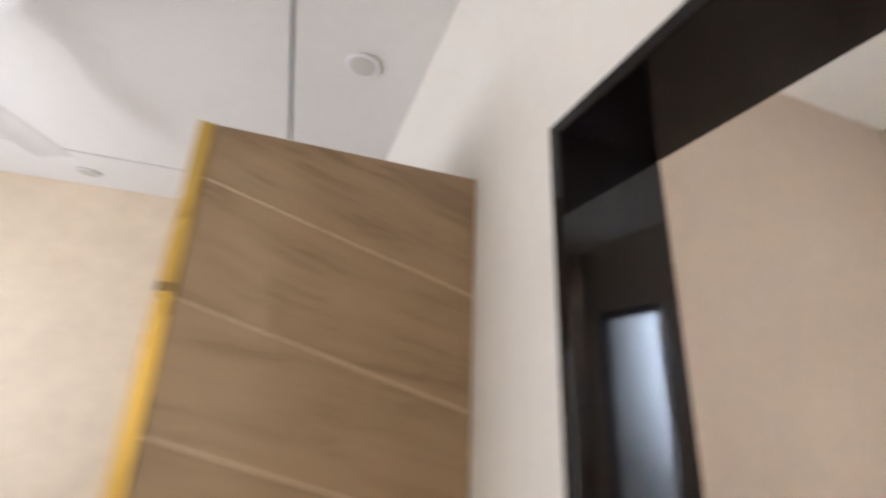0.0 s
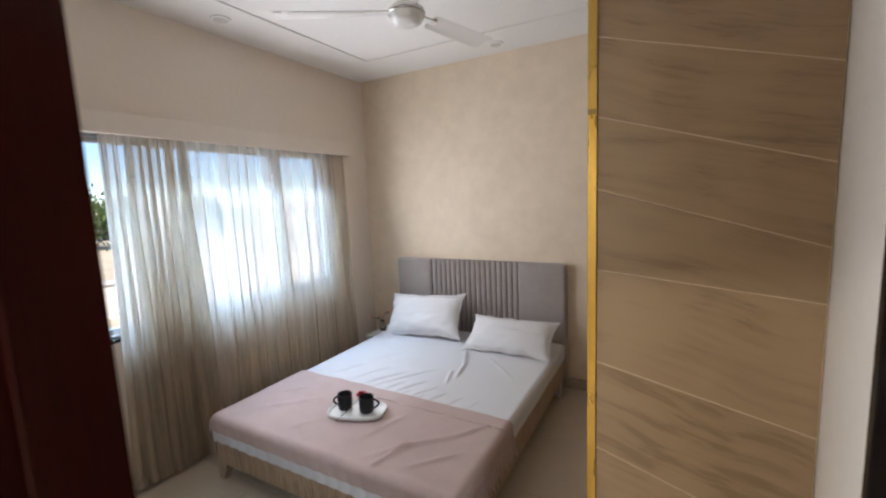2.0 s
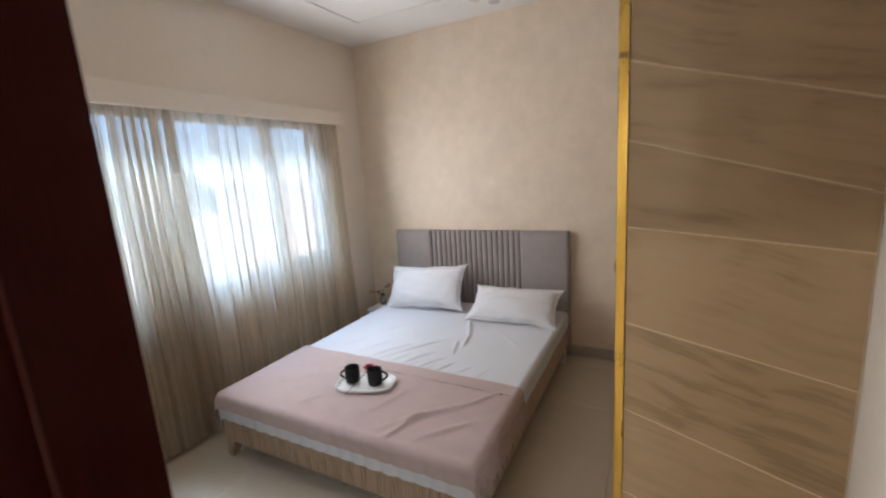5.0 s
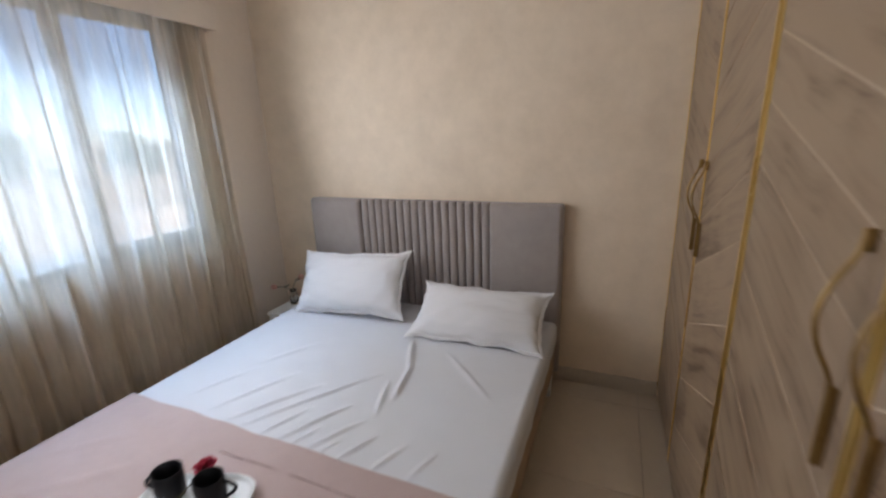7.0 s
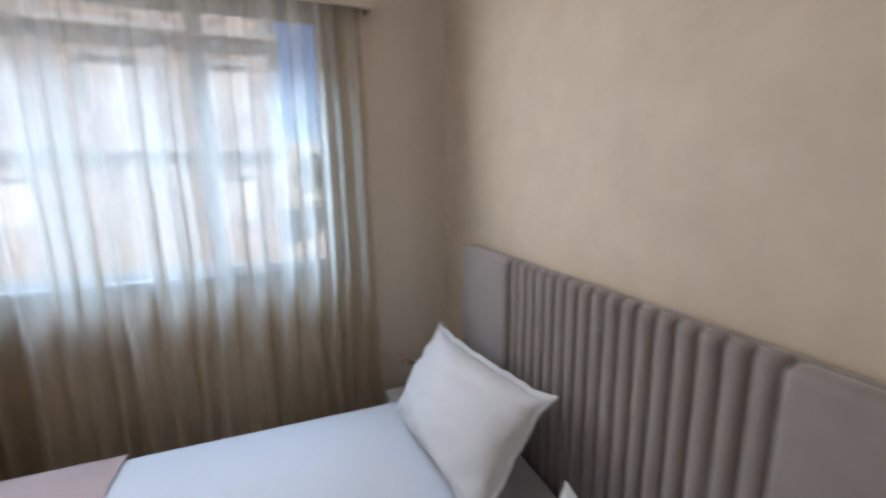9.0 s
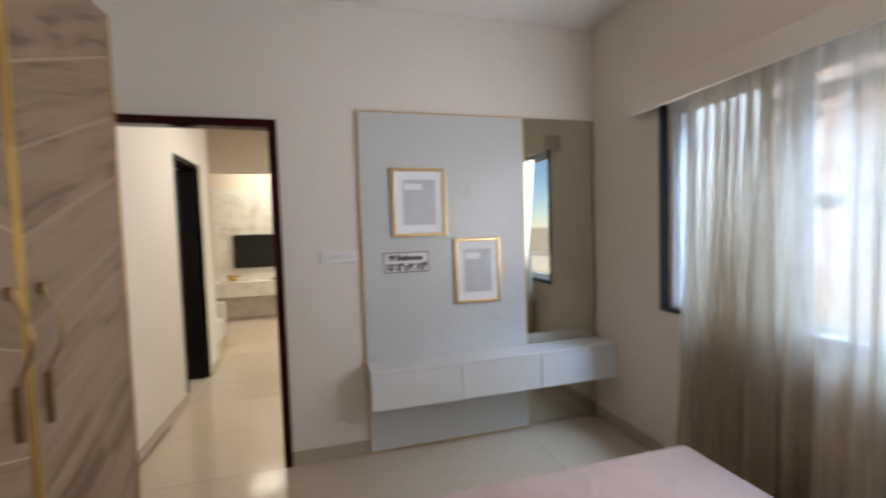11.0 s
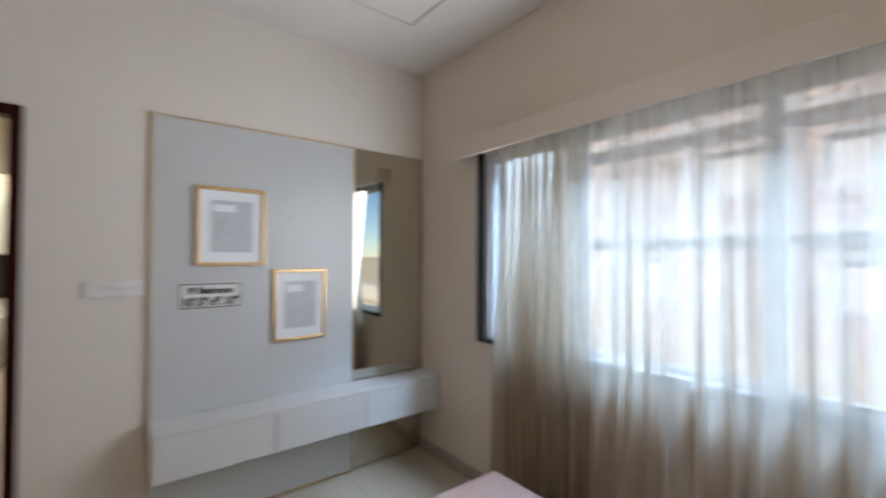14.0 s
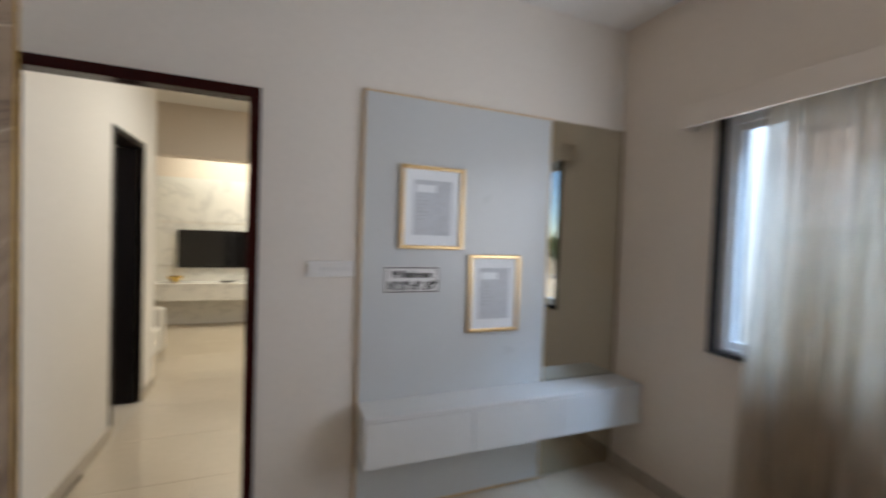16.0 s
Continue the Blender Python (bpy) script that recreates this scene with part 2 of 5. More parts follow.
M_TVB = surface("television_black", (0.008, 0.008, 0.009), 0.15, vary=0.1)
M_TVB.node_tree.nodes["Principled BSDF"].inputs["Specular IOR Level"].default_value = 0.25
M_BATH = surface("bathroom_tan_wall", (0.52, 0.41, 0.315), 0.55, big=2, small=20, vary=0.04)
M_SOFA = surface("white_leatherette", (0.74, 0.70, 0.63), 0.5, big=6, small=80, vary=0.04, bump=0.05)
M_EARTH = surface("dry_earth", (0.46, 0.40, 0.30), 0.95, big=0.3, small=4, vary=0.25, bump=0.3, bump_scale=3)
M_CONC = surface("weathered_concrete", (0.48, 0.47, 0.46), 0.9, big=0.7, small=9, vary=0.14, bump=0.1, bump_scale=20)
M_PALE = surface("pale_render", (0.66, 0.62, 0.56), 0.9, big=0.6, small=8, vary=0.07)
M_BRICK = surface("weathered_brick", (0.60, 0.51, 0.44), 0.9, big=3, small=30, vary=0.3, per_object=0.8, per_island=True, second=(0.22, 0.15, 0.12))
M_GREEN = surface("leaves", (0.07, 0.11, 0.03), 0.6, big=3, small=20, vary=0.4)
M_BARK = surface("bark", (0.14, 0.10, 0.07), 0.9, big=6, small=40, vary=0.3, bump=0.3)


def marble_material():
    m, p = base_material("white_marble", (0.78, 0.76, 0.71), 0.12)
    link = m.node_tree.links.new
    co = node(m, "ShaderNodeTexCoord")
    n = node(m, "ShaderNodeTexNoise", Scale=1.6, Detail=8.0, Roughness=0.62, Distortion=1.2)
    link(co.outputs["Object"], n.inputs["Vector"])
    r = node(m, "ShaderNodeValToRGB")
    r.color_ramp.elements[0].position, r.color_ramp.elements[0].color = 0.47, (0.80, 0.78, 0.73, 1)
    r.color_ramp.elements[1].position, r.color_ramp.elements[1].color = 0.53, (0.80, 0.78, 0.73, 1)
    e = r.color_ramp.elements.new(0.50)
    e.color = (0.64, 0.625, 0.59, 1)
    link(n.outputs["Fac"], r.inputs["Fac"]), link(r.outputs["Color"], p.inputs["Base Color"])
    return m


M_MARBLE = marble_material()


def sheer_material():
    m = bpy.data.materials.new("sheer_voile")
    m.use_nodes = True
    t, link = m.node_tree, m.node_tree.links.new
    t.nodes.remove(t.nodes["Principled BSDF"])
    out = t.nodes["Material Output"]
    clear, trans, diff = node(m, "ShaderNodeBsdfTransparent"), node(m, "ShaderNodeBsdfTranslucent"), node(m, "ShaderNodeBsdfDiffuse")
    clear.inputs["Color"].default_value = (1, 1, 1, 1)
    trans.inputs["Color"].default_value = (0.79, 0.735, 0.645, 1)
    diff.inputs["Color"].default_value = (0.60, 0.47, 0.33, 1)
    co = node(m, "ShaderNodeTexCoord")
    mp = node(m, "ShaderNodeMapping", Scale=(1, 1, 0.15))
    weave = node(m, "ShaderNodeTexNoise", Scale=70.0, Detail=2.0)
    link(co.outputs["Object"], mp.inputs["Vector"]), link(mp.outputs[0], weave.inputs["Vector"])
    # the cloth is bunched into denser and thinner upright bands
    mg = node(m, "ShaderNodeMapping", Scale=(4, 15, 0.5))
    bunch = node(m, "ShaderNodeTexNoise", Scale=1.0, Detail=3.0, Roughness=0.6)
    link(co.outputs["Object"], mg.inputs["Vector"]), link(mg.outputs[0], bunch.inputs["Vector"])
    both = node(m, "ShaderNodeMath")
    both.operation = "MULTIPLY_ADD"
    both.inputs[1].default_value = 0.25
    link(weave.outputs["Fac"], both.inputs[0]), link(bunch.outputs["Fac"], both.inputs[2])
    dens = node(m, "ShaderNodeMapRange")
    dens.inputs["From Min"].default_value, dens.inputs["From Max"].default_value = 0.42, 0.82
    dens.inputs["To Min"].default_value, dens.inputs["To Max"].default_value = 0.46, 0.88
    link(both.outputs[0], dens.inputs["Value"])
    a, b = node(m, "ShaderNodeMixShader", Fac=0.30), node(m, "ShaderNodeMixShader")
    link(trans.outputs[0], a.inputs[1]), link(diff.outputs[0], a.inputs[2])
    link(dens.outputs[0], b.inputs["Fac"]), link(clear.outputs[0], b.inputs[1]), link(a.outputs[0], b.inputs[2])
    link(b.outputs[0], out.inputs["Surface"])
    return m


M_SHEER = sheer_material()


def glass_material(name, colour=(1, 1, 1), rough=0.0, ior=1.45):
    m, p = base_material(name, colour, rough)
    p.inputs["Transmission Weight"].default_value = 1.0
    p.inputs["IOR"].default_value = ior
    return m


M_GLASS = glass_material("window_glass", (0.97, 0.99, 1.0), 0.0, 1.1)
M_FROST = glass_material("frosted_glass", (0.92, 0.95, 1.0), 0.55)
M_VASE = glass_material("vase_glass", (0.95, 0.97, 0.96), 0.02)
M_MIRROR, _p = base_material("bronze_tinted_mirror", (0.62, 0.615, 0.54), 0.02, 1.0)
M_SHADE, _p = base_material("lamp_diffuser", (0.60, 0.58, 0.54), 0.5)
M_GLOW, _p = base_material("lit_diffuser", (0.9, 0.9, 0.85), 0.5)
_p.inputs["Emission Color"].default_value, _p.inputs["Emission Strength"].default_value = (1, 0.86, 0.62, 1), 6.0


# ---- builders ----
def thing(name, x, y, z, label="", category="", group="", kind=""):
    """An empty at the base of a thing; its parts are parented to it."""
    ob = new(name)
    ob.empty_display_size = 0.1
    ob.matrix_basis = Matrix.Translation((x, y, z))
    return tagged(ob, label, category, group, kind)


def root_inverse(ob):
    m = Matrix.Identity(4)
    while ob:
        m = ob.matrix_basis @ m if ob.parent is None else ob.matrix_parent_inverse @ ob.matrix_basis @ m
        ob = ob.parent
    return m.inverted()


def mesh_of(name, bm, material, smooth=False):
    me = bpy.data.meshes.new(name)
    bm.normal_update()
    bm.to_mesh(me)
    bm.free()
    me.materials.append(material)
    if smooth:
        me.polygons.foreach_set("use_smooth", [True] * len(me.polygons))
    return me


def part(name, bm, material, parent=None, label="", smooth=False):
    """Links a bmesh, given in world coordinates, as one mesh object under a thing or under a part."""
    ob = new(name, mesh_of(name, bm, material, smooth))
    if parent:
        ob.parent = parent
        ob.matrix_parent_inverse = root_inverse(parent)
    return tagged(ob, label)


def cuboid(bm, x0, x1, y0, y1, z0, z1, bevel=0.0, segments=2):
    r = bmesh.ops.create_cube(bm, size=1)
    for v in r["verts"]:
        v.co = ((x0 + x1) / 2 + v.co.x * (x1 - x0), (y0 + y1) / 2 + v.co.y * (y1 - y0), (z0 + z1) / 2 + v.co.z * (z1 - z0))
    if bevel:
        edges = list({e for v in r["verts"] for e in v.link_edges})
        bmesh.ops.bevel(bm, geom=edges, offset=bevel, segments=segments, affect="EDGES", profile=0.5)
    return bm


def box(x0, x1, y0, y1, z0, z1, bevel=0.0, segments=2):
    return cuboid(bmesh.new(), x0, x1, y0, y1, z0, z1, bevel, segments)


def boxes(*sizes, bevel=0.0):
    bm = bmesh.new()
    for s in sizes:
        cuboid(bm, *s, bevel=bevel)
    return bm


def setting(name, bm, material, label=""):
    return tagged(part(name, bm, material), label, kind="structure")


def lathe(profile, x, y, z, steps=28, bm=None):
    """A turned solid from (radius, height) pairs."""
    bm = bm or bmesh.new()
    rings = []
    for r, h in profile:
        rings.append([bm.verts.new((x + r * math.cos(2 * math.pi * i / steps), y + r * math.sin(2 * math.pi * i / steps), z + h)) for i in range(steps)])
    for a, b in zip(rings, rings[1:]):
        for i in range(steps):
            bm.faces.new((a[i], a[(i + 1) % steps], b[(i + 1) % steps], b[i]))
    bm.faces.new(rings[0][::-1]), bm.faces.new(rings[-1])
    return bm


def tube(points, radius, steps=10, bm=None, taper=1.0):
    """A round bar along points."""
    bm = bm or bmesh.new()
    pts = [Vector(p) for p in points]
    rings = []
    for i, p in enumerate(pts):
        d = (pts[min(i + 1, len(pts) - 1)] - pts[max(i - 1, 0)]).normalized()
        side = d.cross(Vector((0.31, 0.22, 0.92)) if abs(d.z) < 0.9 else Vector((1, 0.1, 0))).normalized()
        up = side.cross(d)
        r = radius * (1 + (taper - 1) * i / max(len(pts) - 1, 1))
        rings.append([bm.verts.new(p + r * (side * math.cos(2 * math.pi * k / steps) + up * math.sin(2 * math.pi * k / steps))) for k in range(steps)])
    for a, b in zip(rings, rings[1:]):
        for k in range(steps):
            bm.faces.new((a[k], a[(k + 1) % steps], b[(k + 1) % steps], b[k]))
    bm.faces.new(rings[0][::-1]), bm.faces.new(rings[-1])
    bmesh.ops.recalc_face_normals(bm, faces=bm.faces)
    return bm


# ---- structure: bedroom ----
setting("wall_north", box(-WT, W + 0.15, L, L + 0.15, 0, H + 0.1), M_STUCCO, "beige textured plaster wall behind the bed")
setting("wall_west", boxes((-WT, 0, -0.115, L, 0, WIN_Z0), (-WT, 0, -0.115, L, WIN_Z1, H + 0.1),
                           (-WT, 0, -0.115, WIN_Y0, WIN_Z0, WIN_Z1), (-WT, 0, WIN_Y1, L, WIN_Z0, WIN_Z1)), M_WALL, "cream painted wall with the wide window")
setting("wall_south", boxes((0, DOOR_X0, -0.105, 0, 0, H + 0.1), (DOOR_X0, W, -0.105, 0, DOOR_TOP, H + 0.1)), M_WHITEWALL, "cream painted wall with the bedroom door")
BATH_Y0, BATH_Y1, BATH_TOP = 0.030, 0.718, 2.053
setting("wall_east", boxes((W, W + 0.15, BATH_Y1, L, 0, H + 0.1), (W, W + 0.15, BATH_Y0, BATH_Y1, BATH_TOP, H + 0.1), (W, W + 0.15, -0.105, BATH_Y0, 0, H + 0.1)), M_WHITEWALL, "cream painted wall with the bathroom door")

GX0, GX1, GY0, GY1, GAP = 0.438, 2.56, 0.52, 2.692, 0.013
ceiling_bm = boxes((0, W, 0, GY0, H, H + 0.05), (0, W, GY1, L, H, H + 0.05), (0, GX0, GY0, GY1, H, H + 0.05), (GX1, W, GY0, GY1, H, H + 0.05),
                   (GX0 + GAP, GX1 - GAP, GY0 + GAP, GY1 - GAP, H + 0.002, H + 0.05))
setting("ceiling", ceiling_bm, M_CEIL, "white false ceiling with a square shadow groove")
# sheet behind the groove; its grey colour stands in for shade there
setting("groove_shade_sheet", box(0, W, 0, L, H + 0.03, H + 0.09), M_GROOVE_SHADE, "grey sheet above the ceiling groove, the groove's shade put into its colour")
setting("roof", box(-WT, 5.6, -6.2, 3.6, H + 0.12, H + 0.3), M_CONC, "concrete roof slab")

# skirting
for nm, s in (("skirting_north", (0, WARD_X, L - 0.012, L, 0.0, 0.085)), ("skirting_west", (0, 0.012, 0.03, L - 0.012, 0.0, 0.085)),
              ("skirting_south", (1.645, DOOR_X0, 0, 0.012, 0.0, 0.085)), ("skirting_east", (W - 0.012, W, BATH_Y1 + 0.002, WARD_Y, 0.0, 0.085))):
    setting(nm, box(*s, bevel=0.003), M_SKIRT, "beige tile skirting along the wall")


# ---- door frames ----
def door_frame_x(name, x0, x1, top, y0, y1, face, material, label):
    """A door frame in a wall that runs along x: two jambs and a head with a rebate."""
    t = thing(name, x0, (y0 + y1) / 2, 0, label, "door frame", kind="structure")
    ym = y0 + 0.045
    part("jamb", boxes((x0, x0 + face, ym, y1, 0, top), (x0, x0 + face - 0.014, y0, ym, 0, top)), material, t)
    part("jamb", boxes((x1 - face, x1, ym, y1, 0, top), (x1 - face + 0.014, x1, y0, ym, 0, top)), material, t)
    part("head", boxes((x0 + face, x1 - face, ym, y1, top - face, top), (x0 + face - 0.014, x1 - face + 0.014, y0, ym, top - face + 0.014, top)), material, t)
    return t


bed_door = door_frame_x("door_1", DOOR_X0, W - 0.002, DOOR_TOP, -0.112, 0.014, 0.046, M_FRAME, "polished dark red-brown wooden door frame of the bedroom")
part("edge_strip", box(DOOR_X0 - 0.010, DOOR_X0 - 0.0005, -0.116, -0.106, 0, DOOR_TOP), M_CHROME, bed_door, "grey reflective edge strip")
for bx, by in ((DOOR_X0 + 0.030, -0.112), (DOOR_X0 + 0.0445, -0.067)):
    part("bead", tube([(bx, by, 0.0), (bx, by, DOOR_TOP - 0.04)], 0.003, 8), M_FRAME, bed_door, smooth=True)
part("strike_plate", box(DOOR_X0 + 0.046, DOOR_X0 + 0.0475, -0.05, -0.025, 0.92, 1.06, 0.0005), M_CHROME, bed_door, "steel strike plate")

bath_door = thing("door_2", W, 0.35, 0, "glossy black door frame of the bathroom opening", "door frame", kind="structure")
FX0, FX1 = W - 0.012, W + 0.168
part("jamb", box(FX0, FX1, BATH_Y1 - 0.022, BATH_Y1, 0, BATH_TOP, 0.002), M_BLACK, bath_door)
part("jamb", box(FX0, FX1, BATH_Y0, BATH_Y0 + 0.022, 0, BATH_TOP, 0.002), M_BLACK, bath_door)
part("head", box(FX0, FX1, BATH_Y0 + 0.022, BATH_Y1 - 0.022, BATH_TOP - 0.022, BATH_TOP, 0.002), M_BLACK, bath_door)
part("strike_plate", box(W + 0.004, W + 0.012, BATH_Y1 - 0.0245, BATH_Y1 - 0.0222, 1.50, 1.512, 0.0005), M_LEAF, bath_door, "small dark catch")

# ---- bathroom behind the black frame ----
BX1 = 4.25
setting("wall_bath_north", box(W + 0.15, BX1 + 0.12, 0.85, 0.95, 0, 2.86), M_BATH, "tan bathroom wall")
setting("wall_bath_south", box(W + 0.15, BX1 + 0.12, -0.95, -0.85, 0, 2.86), M_BATH, "tan bathroom wall")
setting("wall_bath_east", boxes((BX1, BX1 + 0.12, -0.85, 0.85, 0, 1.15), (BX1, BX1 + 0.12, -0.85, 0.85, 2.1, 2.86), (BX1, BX1 + 0.12, -0.85, -0.74, 1.15, 2.1), (BX1, BX1 + 0.12, -0.32, 0.85, 1.15, 2.1)), M_BATH, "tan bathroom wall with a window")
setting("ceiling_bath", box(W + 0.15, BX1, -0.85, 0.85, 2.47, 2.52), M_CEIL, "white bathroom ceiling")
bw = thing("window_2", BX1, -0.53, 1.15, "frosted bathroom window in a black frame", "window", kind="structure")
part("window_frame", boxes((BX1 + 0.01, BX1 + 0.06, -0.74, -0.70, 1.15, 2.1), (BX1 + 0.01, BX1 + 0.06, -0.36, -0.32, 1.15, 2.1), (BX1 + 0.01, BX1 + 0.06, -0.70, -0.36, 1.15, 1.19), (BX1 + 0.01, BX1 + 0.06, -0.70, -0.36, 2.06, 2.1)), M_BLACK, bw)
_pane = part("pane", box(BX1 + 0.03, BX1 + 0.036, -0.70, -0.36, 1.19, 2.06), M_FROST, bw)
_pane.visible_shadow = False

# ---- passage and living room ----
PX = 3.03          # passage wall
P0, P1, PTOP = -1.93, -1.30, 2.075
TVY = -5.05
setting("wall_passage", boxes((PX, PX + 0.15, P1, -0.107, 0, H + 0.1), (PX, PX + 0.15, -2.32, P0, 0, H + 0.1), (PX, PX + 0.15, P0, P1, PTOP, H + 0.1)), M_WHITEWALL, "cream painted passage wall")
setting("wall_living_step", box(PX + 0.15, 5.0, -2.32, -2.2, 0, H + 0.1), M_WHITEWALL, "cream painted wall")
setting("wall_living_east", box(5.0, 5.15, -6.0, -0.95, 0, H + 0.1), M_WALL, "cream painted wall")
setting("wall_living_south", box(-1.6, 5.0, TVY - 0.15, TVY, 0, H + 0.1), M_WALL, "cream painted wall behind the television")
setting("wall_living_west", box(-1.75, -1.6, TVY, -0.115, 0, H + 0.1), M_WALL, "cream painted wall")
setting("wall_living_north", box(-1.6, -WT, -0.105, 0.03, 0, H + 0.1), M_WALL, "cream painted wall")
setting("ceiling_living", box(-1.6, 5.0, TVY, -0.105, H, H + 0.05), M_CEIL, "white living room ceiling")
setting("beam", box(-1.6, 5.0, -3.40, -3.2, 2.195, H), M_WALL, "cream painted ceiling beam")
setting("skirting_passage", boxes((PX - 0.012, PX, P1, -0.115, 0, 0.085), (PX - 0.012, PX, -2.32, P0, 0, 0.085)), M_SKIRT, "beige tile skirting along the passage wall")
pd = thing("door_3", PX, -1.6, 0, "dark wooden door standing open in the passage", "door", kind="structure")
part("door_leaf", box(PX + 0.02, PX + 0.62, P0 + 0.006, P0 + 0.045, 0.01, PTOP - 0.05, 0.003), M_LEAF, pd)
part("jamb", box(PX - 0.008, PX + 0.158, P0 - 0.035, P0, 0, PTOP), M_LEAF, pd)
part("jamb", box(PX - 0.008, PX + 0.158, P1, P1 + 0.03, 0, PTOP), M_LEAF, pd)
part("head", box(PX - 0.008, PX + 0.158, P0, P1, PTOP - 0.045, PTOP), M_LEAF, pd)
part("door_handle", tube([(PX + 0.55, P0 + 0.045, 1.0), (PX + 0.55, P0 + 0.09, 1.0), (PX + 0.44, P0 + 0.09, 1.0)], 0.009), M_CHROME, pd, "steel lever handle")


# ---- window ----
win = thing("window_1", -0.15, 1.6, WIN_Z0, "wide white-framed sliding window lined with black granite", "window", kind="structure")
part("window_sill", box(-WT - 0.03, 0.012, WIN_Y0 - 0.012, WIN_Y1 + 0.012, WIN_Z0 - 0.02, WIN_Z0 + 0.002, 0.002), M_GRANITE, win, "black granite sill")
part("reveal_lining", box(-WT, 0.010, WIN_Y0 - 0.012, WIN_Y0 + 0.012, WIN_Z0 + 0.002, WIN_Z1, 0.002), M_GRANITE, win, "black granite side lining")
part("reveal_lining", box(-WT, 0.010, WIN_Y1 - 0.012, WIN_Y1 + 0.012, WIN_Z0 + 0.002, WIN_Z1, 0.002), M_GRANITE, win, "black granite side lining")
FY0, FY1, FZ0, FZ1, FXA, FXB = WIN_Y0 + 0.012, WIN_Y1 - 0.012, WIN_Z0 + 0.002, WIN_Z1, -0.125, -0.035
part("window_frame", boxes((FXA, FXB, FY0, FY0 + 0.04, FZ0, FZ1), (FXA, FXB, FY1 - 0.04, FY1, FZ0, FZ1), (FXA, FXB, FY0 + 0.04, FY1 - 0.04, FZ0 - 0.001, FZ0 + 0.012), (FXA, FXB, FY0 + 0.04, FY1 - 0.04, FZ1 - 0.04, FZ1)), M_UPVC, win)
edges_y = [FY0 + 0.016, 1.29, 2.08, FY1 - 0.03]
for k in range(3):
    a, b = edges_y[k], edges_y[k + 1] + (0.03 if k < 2 else 0)
    xa = -0.066 - 0.028 * (k % 2)
    sash = part("sash", boxes((xa - 0.012, xa + 0.012, a, a + 0.045, FZ0 + 0.006, FZ1 - 0.03), (xa - 0.012, xa + 0.012, b - 0.045, b, FZ0 + 0.006, FZ1 - 0.03),
                              (xa - 0.012, xa + 0.012, a + 0.045, b - 0.045, FZ0 + 0.006, FZ0 + 0.046), (xa - 0.012, xa + 0.012, a + 0.045, b - 0.045, FZ1 - 0.07, FZ1 - 0.03)), M_UPVC, win)
    pane = part("pane", box(xa - 0.003, xa + 0.003, a + 0.045, b - 0.045, FZ0 + 0.046, FZ1 - 0.07), M_GLASS, sash)
    pane.visible_shadow = False

# ---- pelmet and curtain ----
PEL_Y0, PEL_Y1, PEL_Z0, PEL_Z1, PEL_X = 0.490, 2.785, 2.010, 2.125, 0.117
pel = thing("pelmet", 0, 1.65, PEL_Z0, "cream boxed pelmet above the window curtain", "pelmet")
part("front_board", box(PEL_X - 0.018, PEL_X, PEL_Y0, PEL_Y1, PEL_Z0, PEL_Z1, 0.003), M_WALL, pel)
part("top_board", box(0, PEL_X - 0.018, PEL_Y0, PEL_Y1, PEL_Z1 - 0.018, PEL_Z1), M_WALL, pel)
part("end_board", box(0, PEL_X - 0.018, PEL_Y0, PEL_Y0 + 0.018, PEL_Z0, PEL_Z1 - 0.018), M_WALL, pel)
part("end_board", box(0, PEL_X - 0.018, PEL_Y1 - 0.018, PEL_Y1, PEL_Z0, PEL_Z1 - 0.018), M_WALL, pel)
rail = part("curtain_rail", tube([(0.062, PEL_Y0 + 0.02, 2.05), (0.062, PEL_Y1 - 0.02, 2.05)], 0.009), M_CHROME, pel, "steel curtain rail")


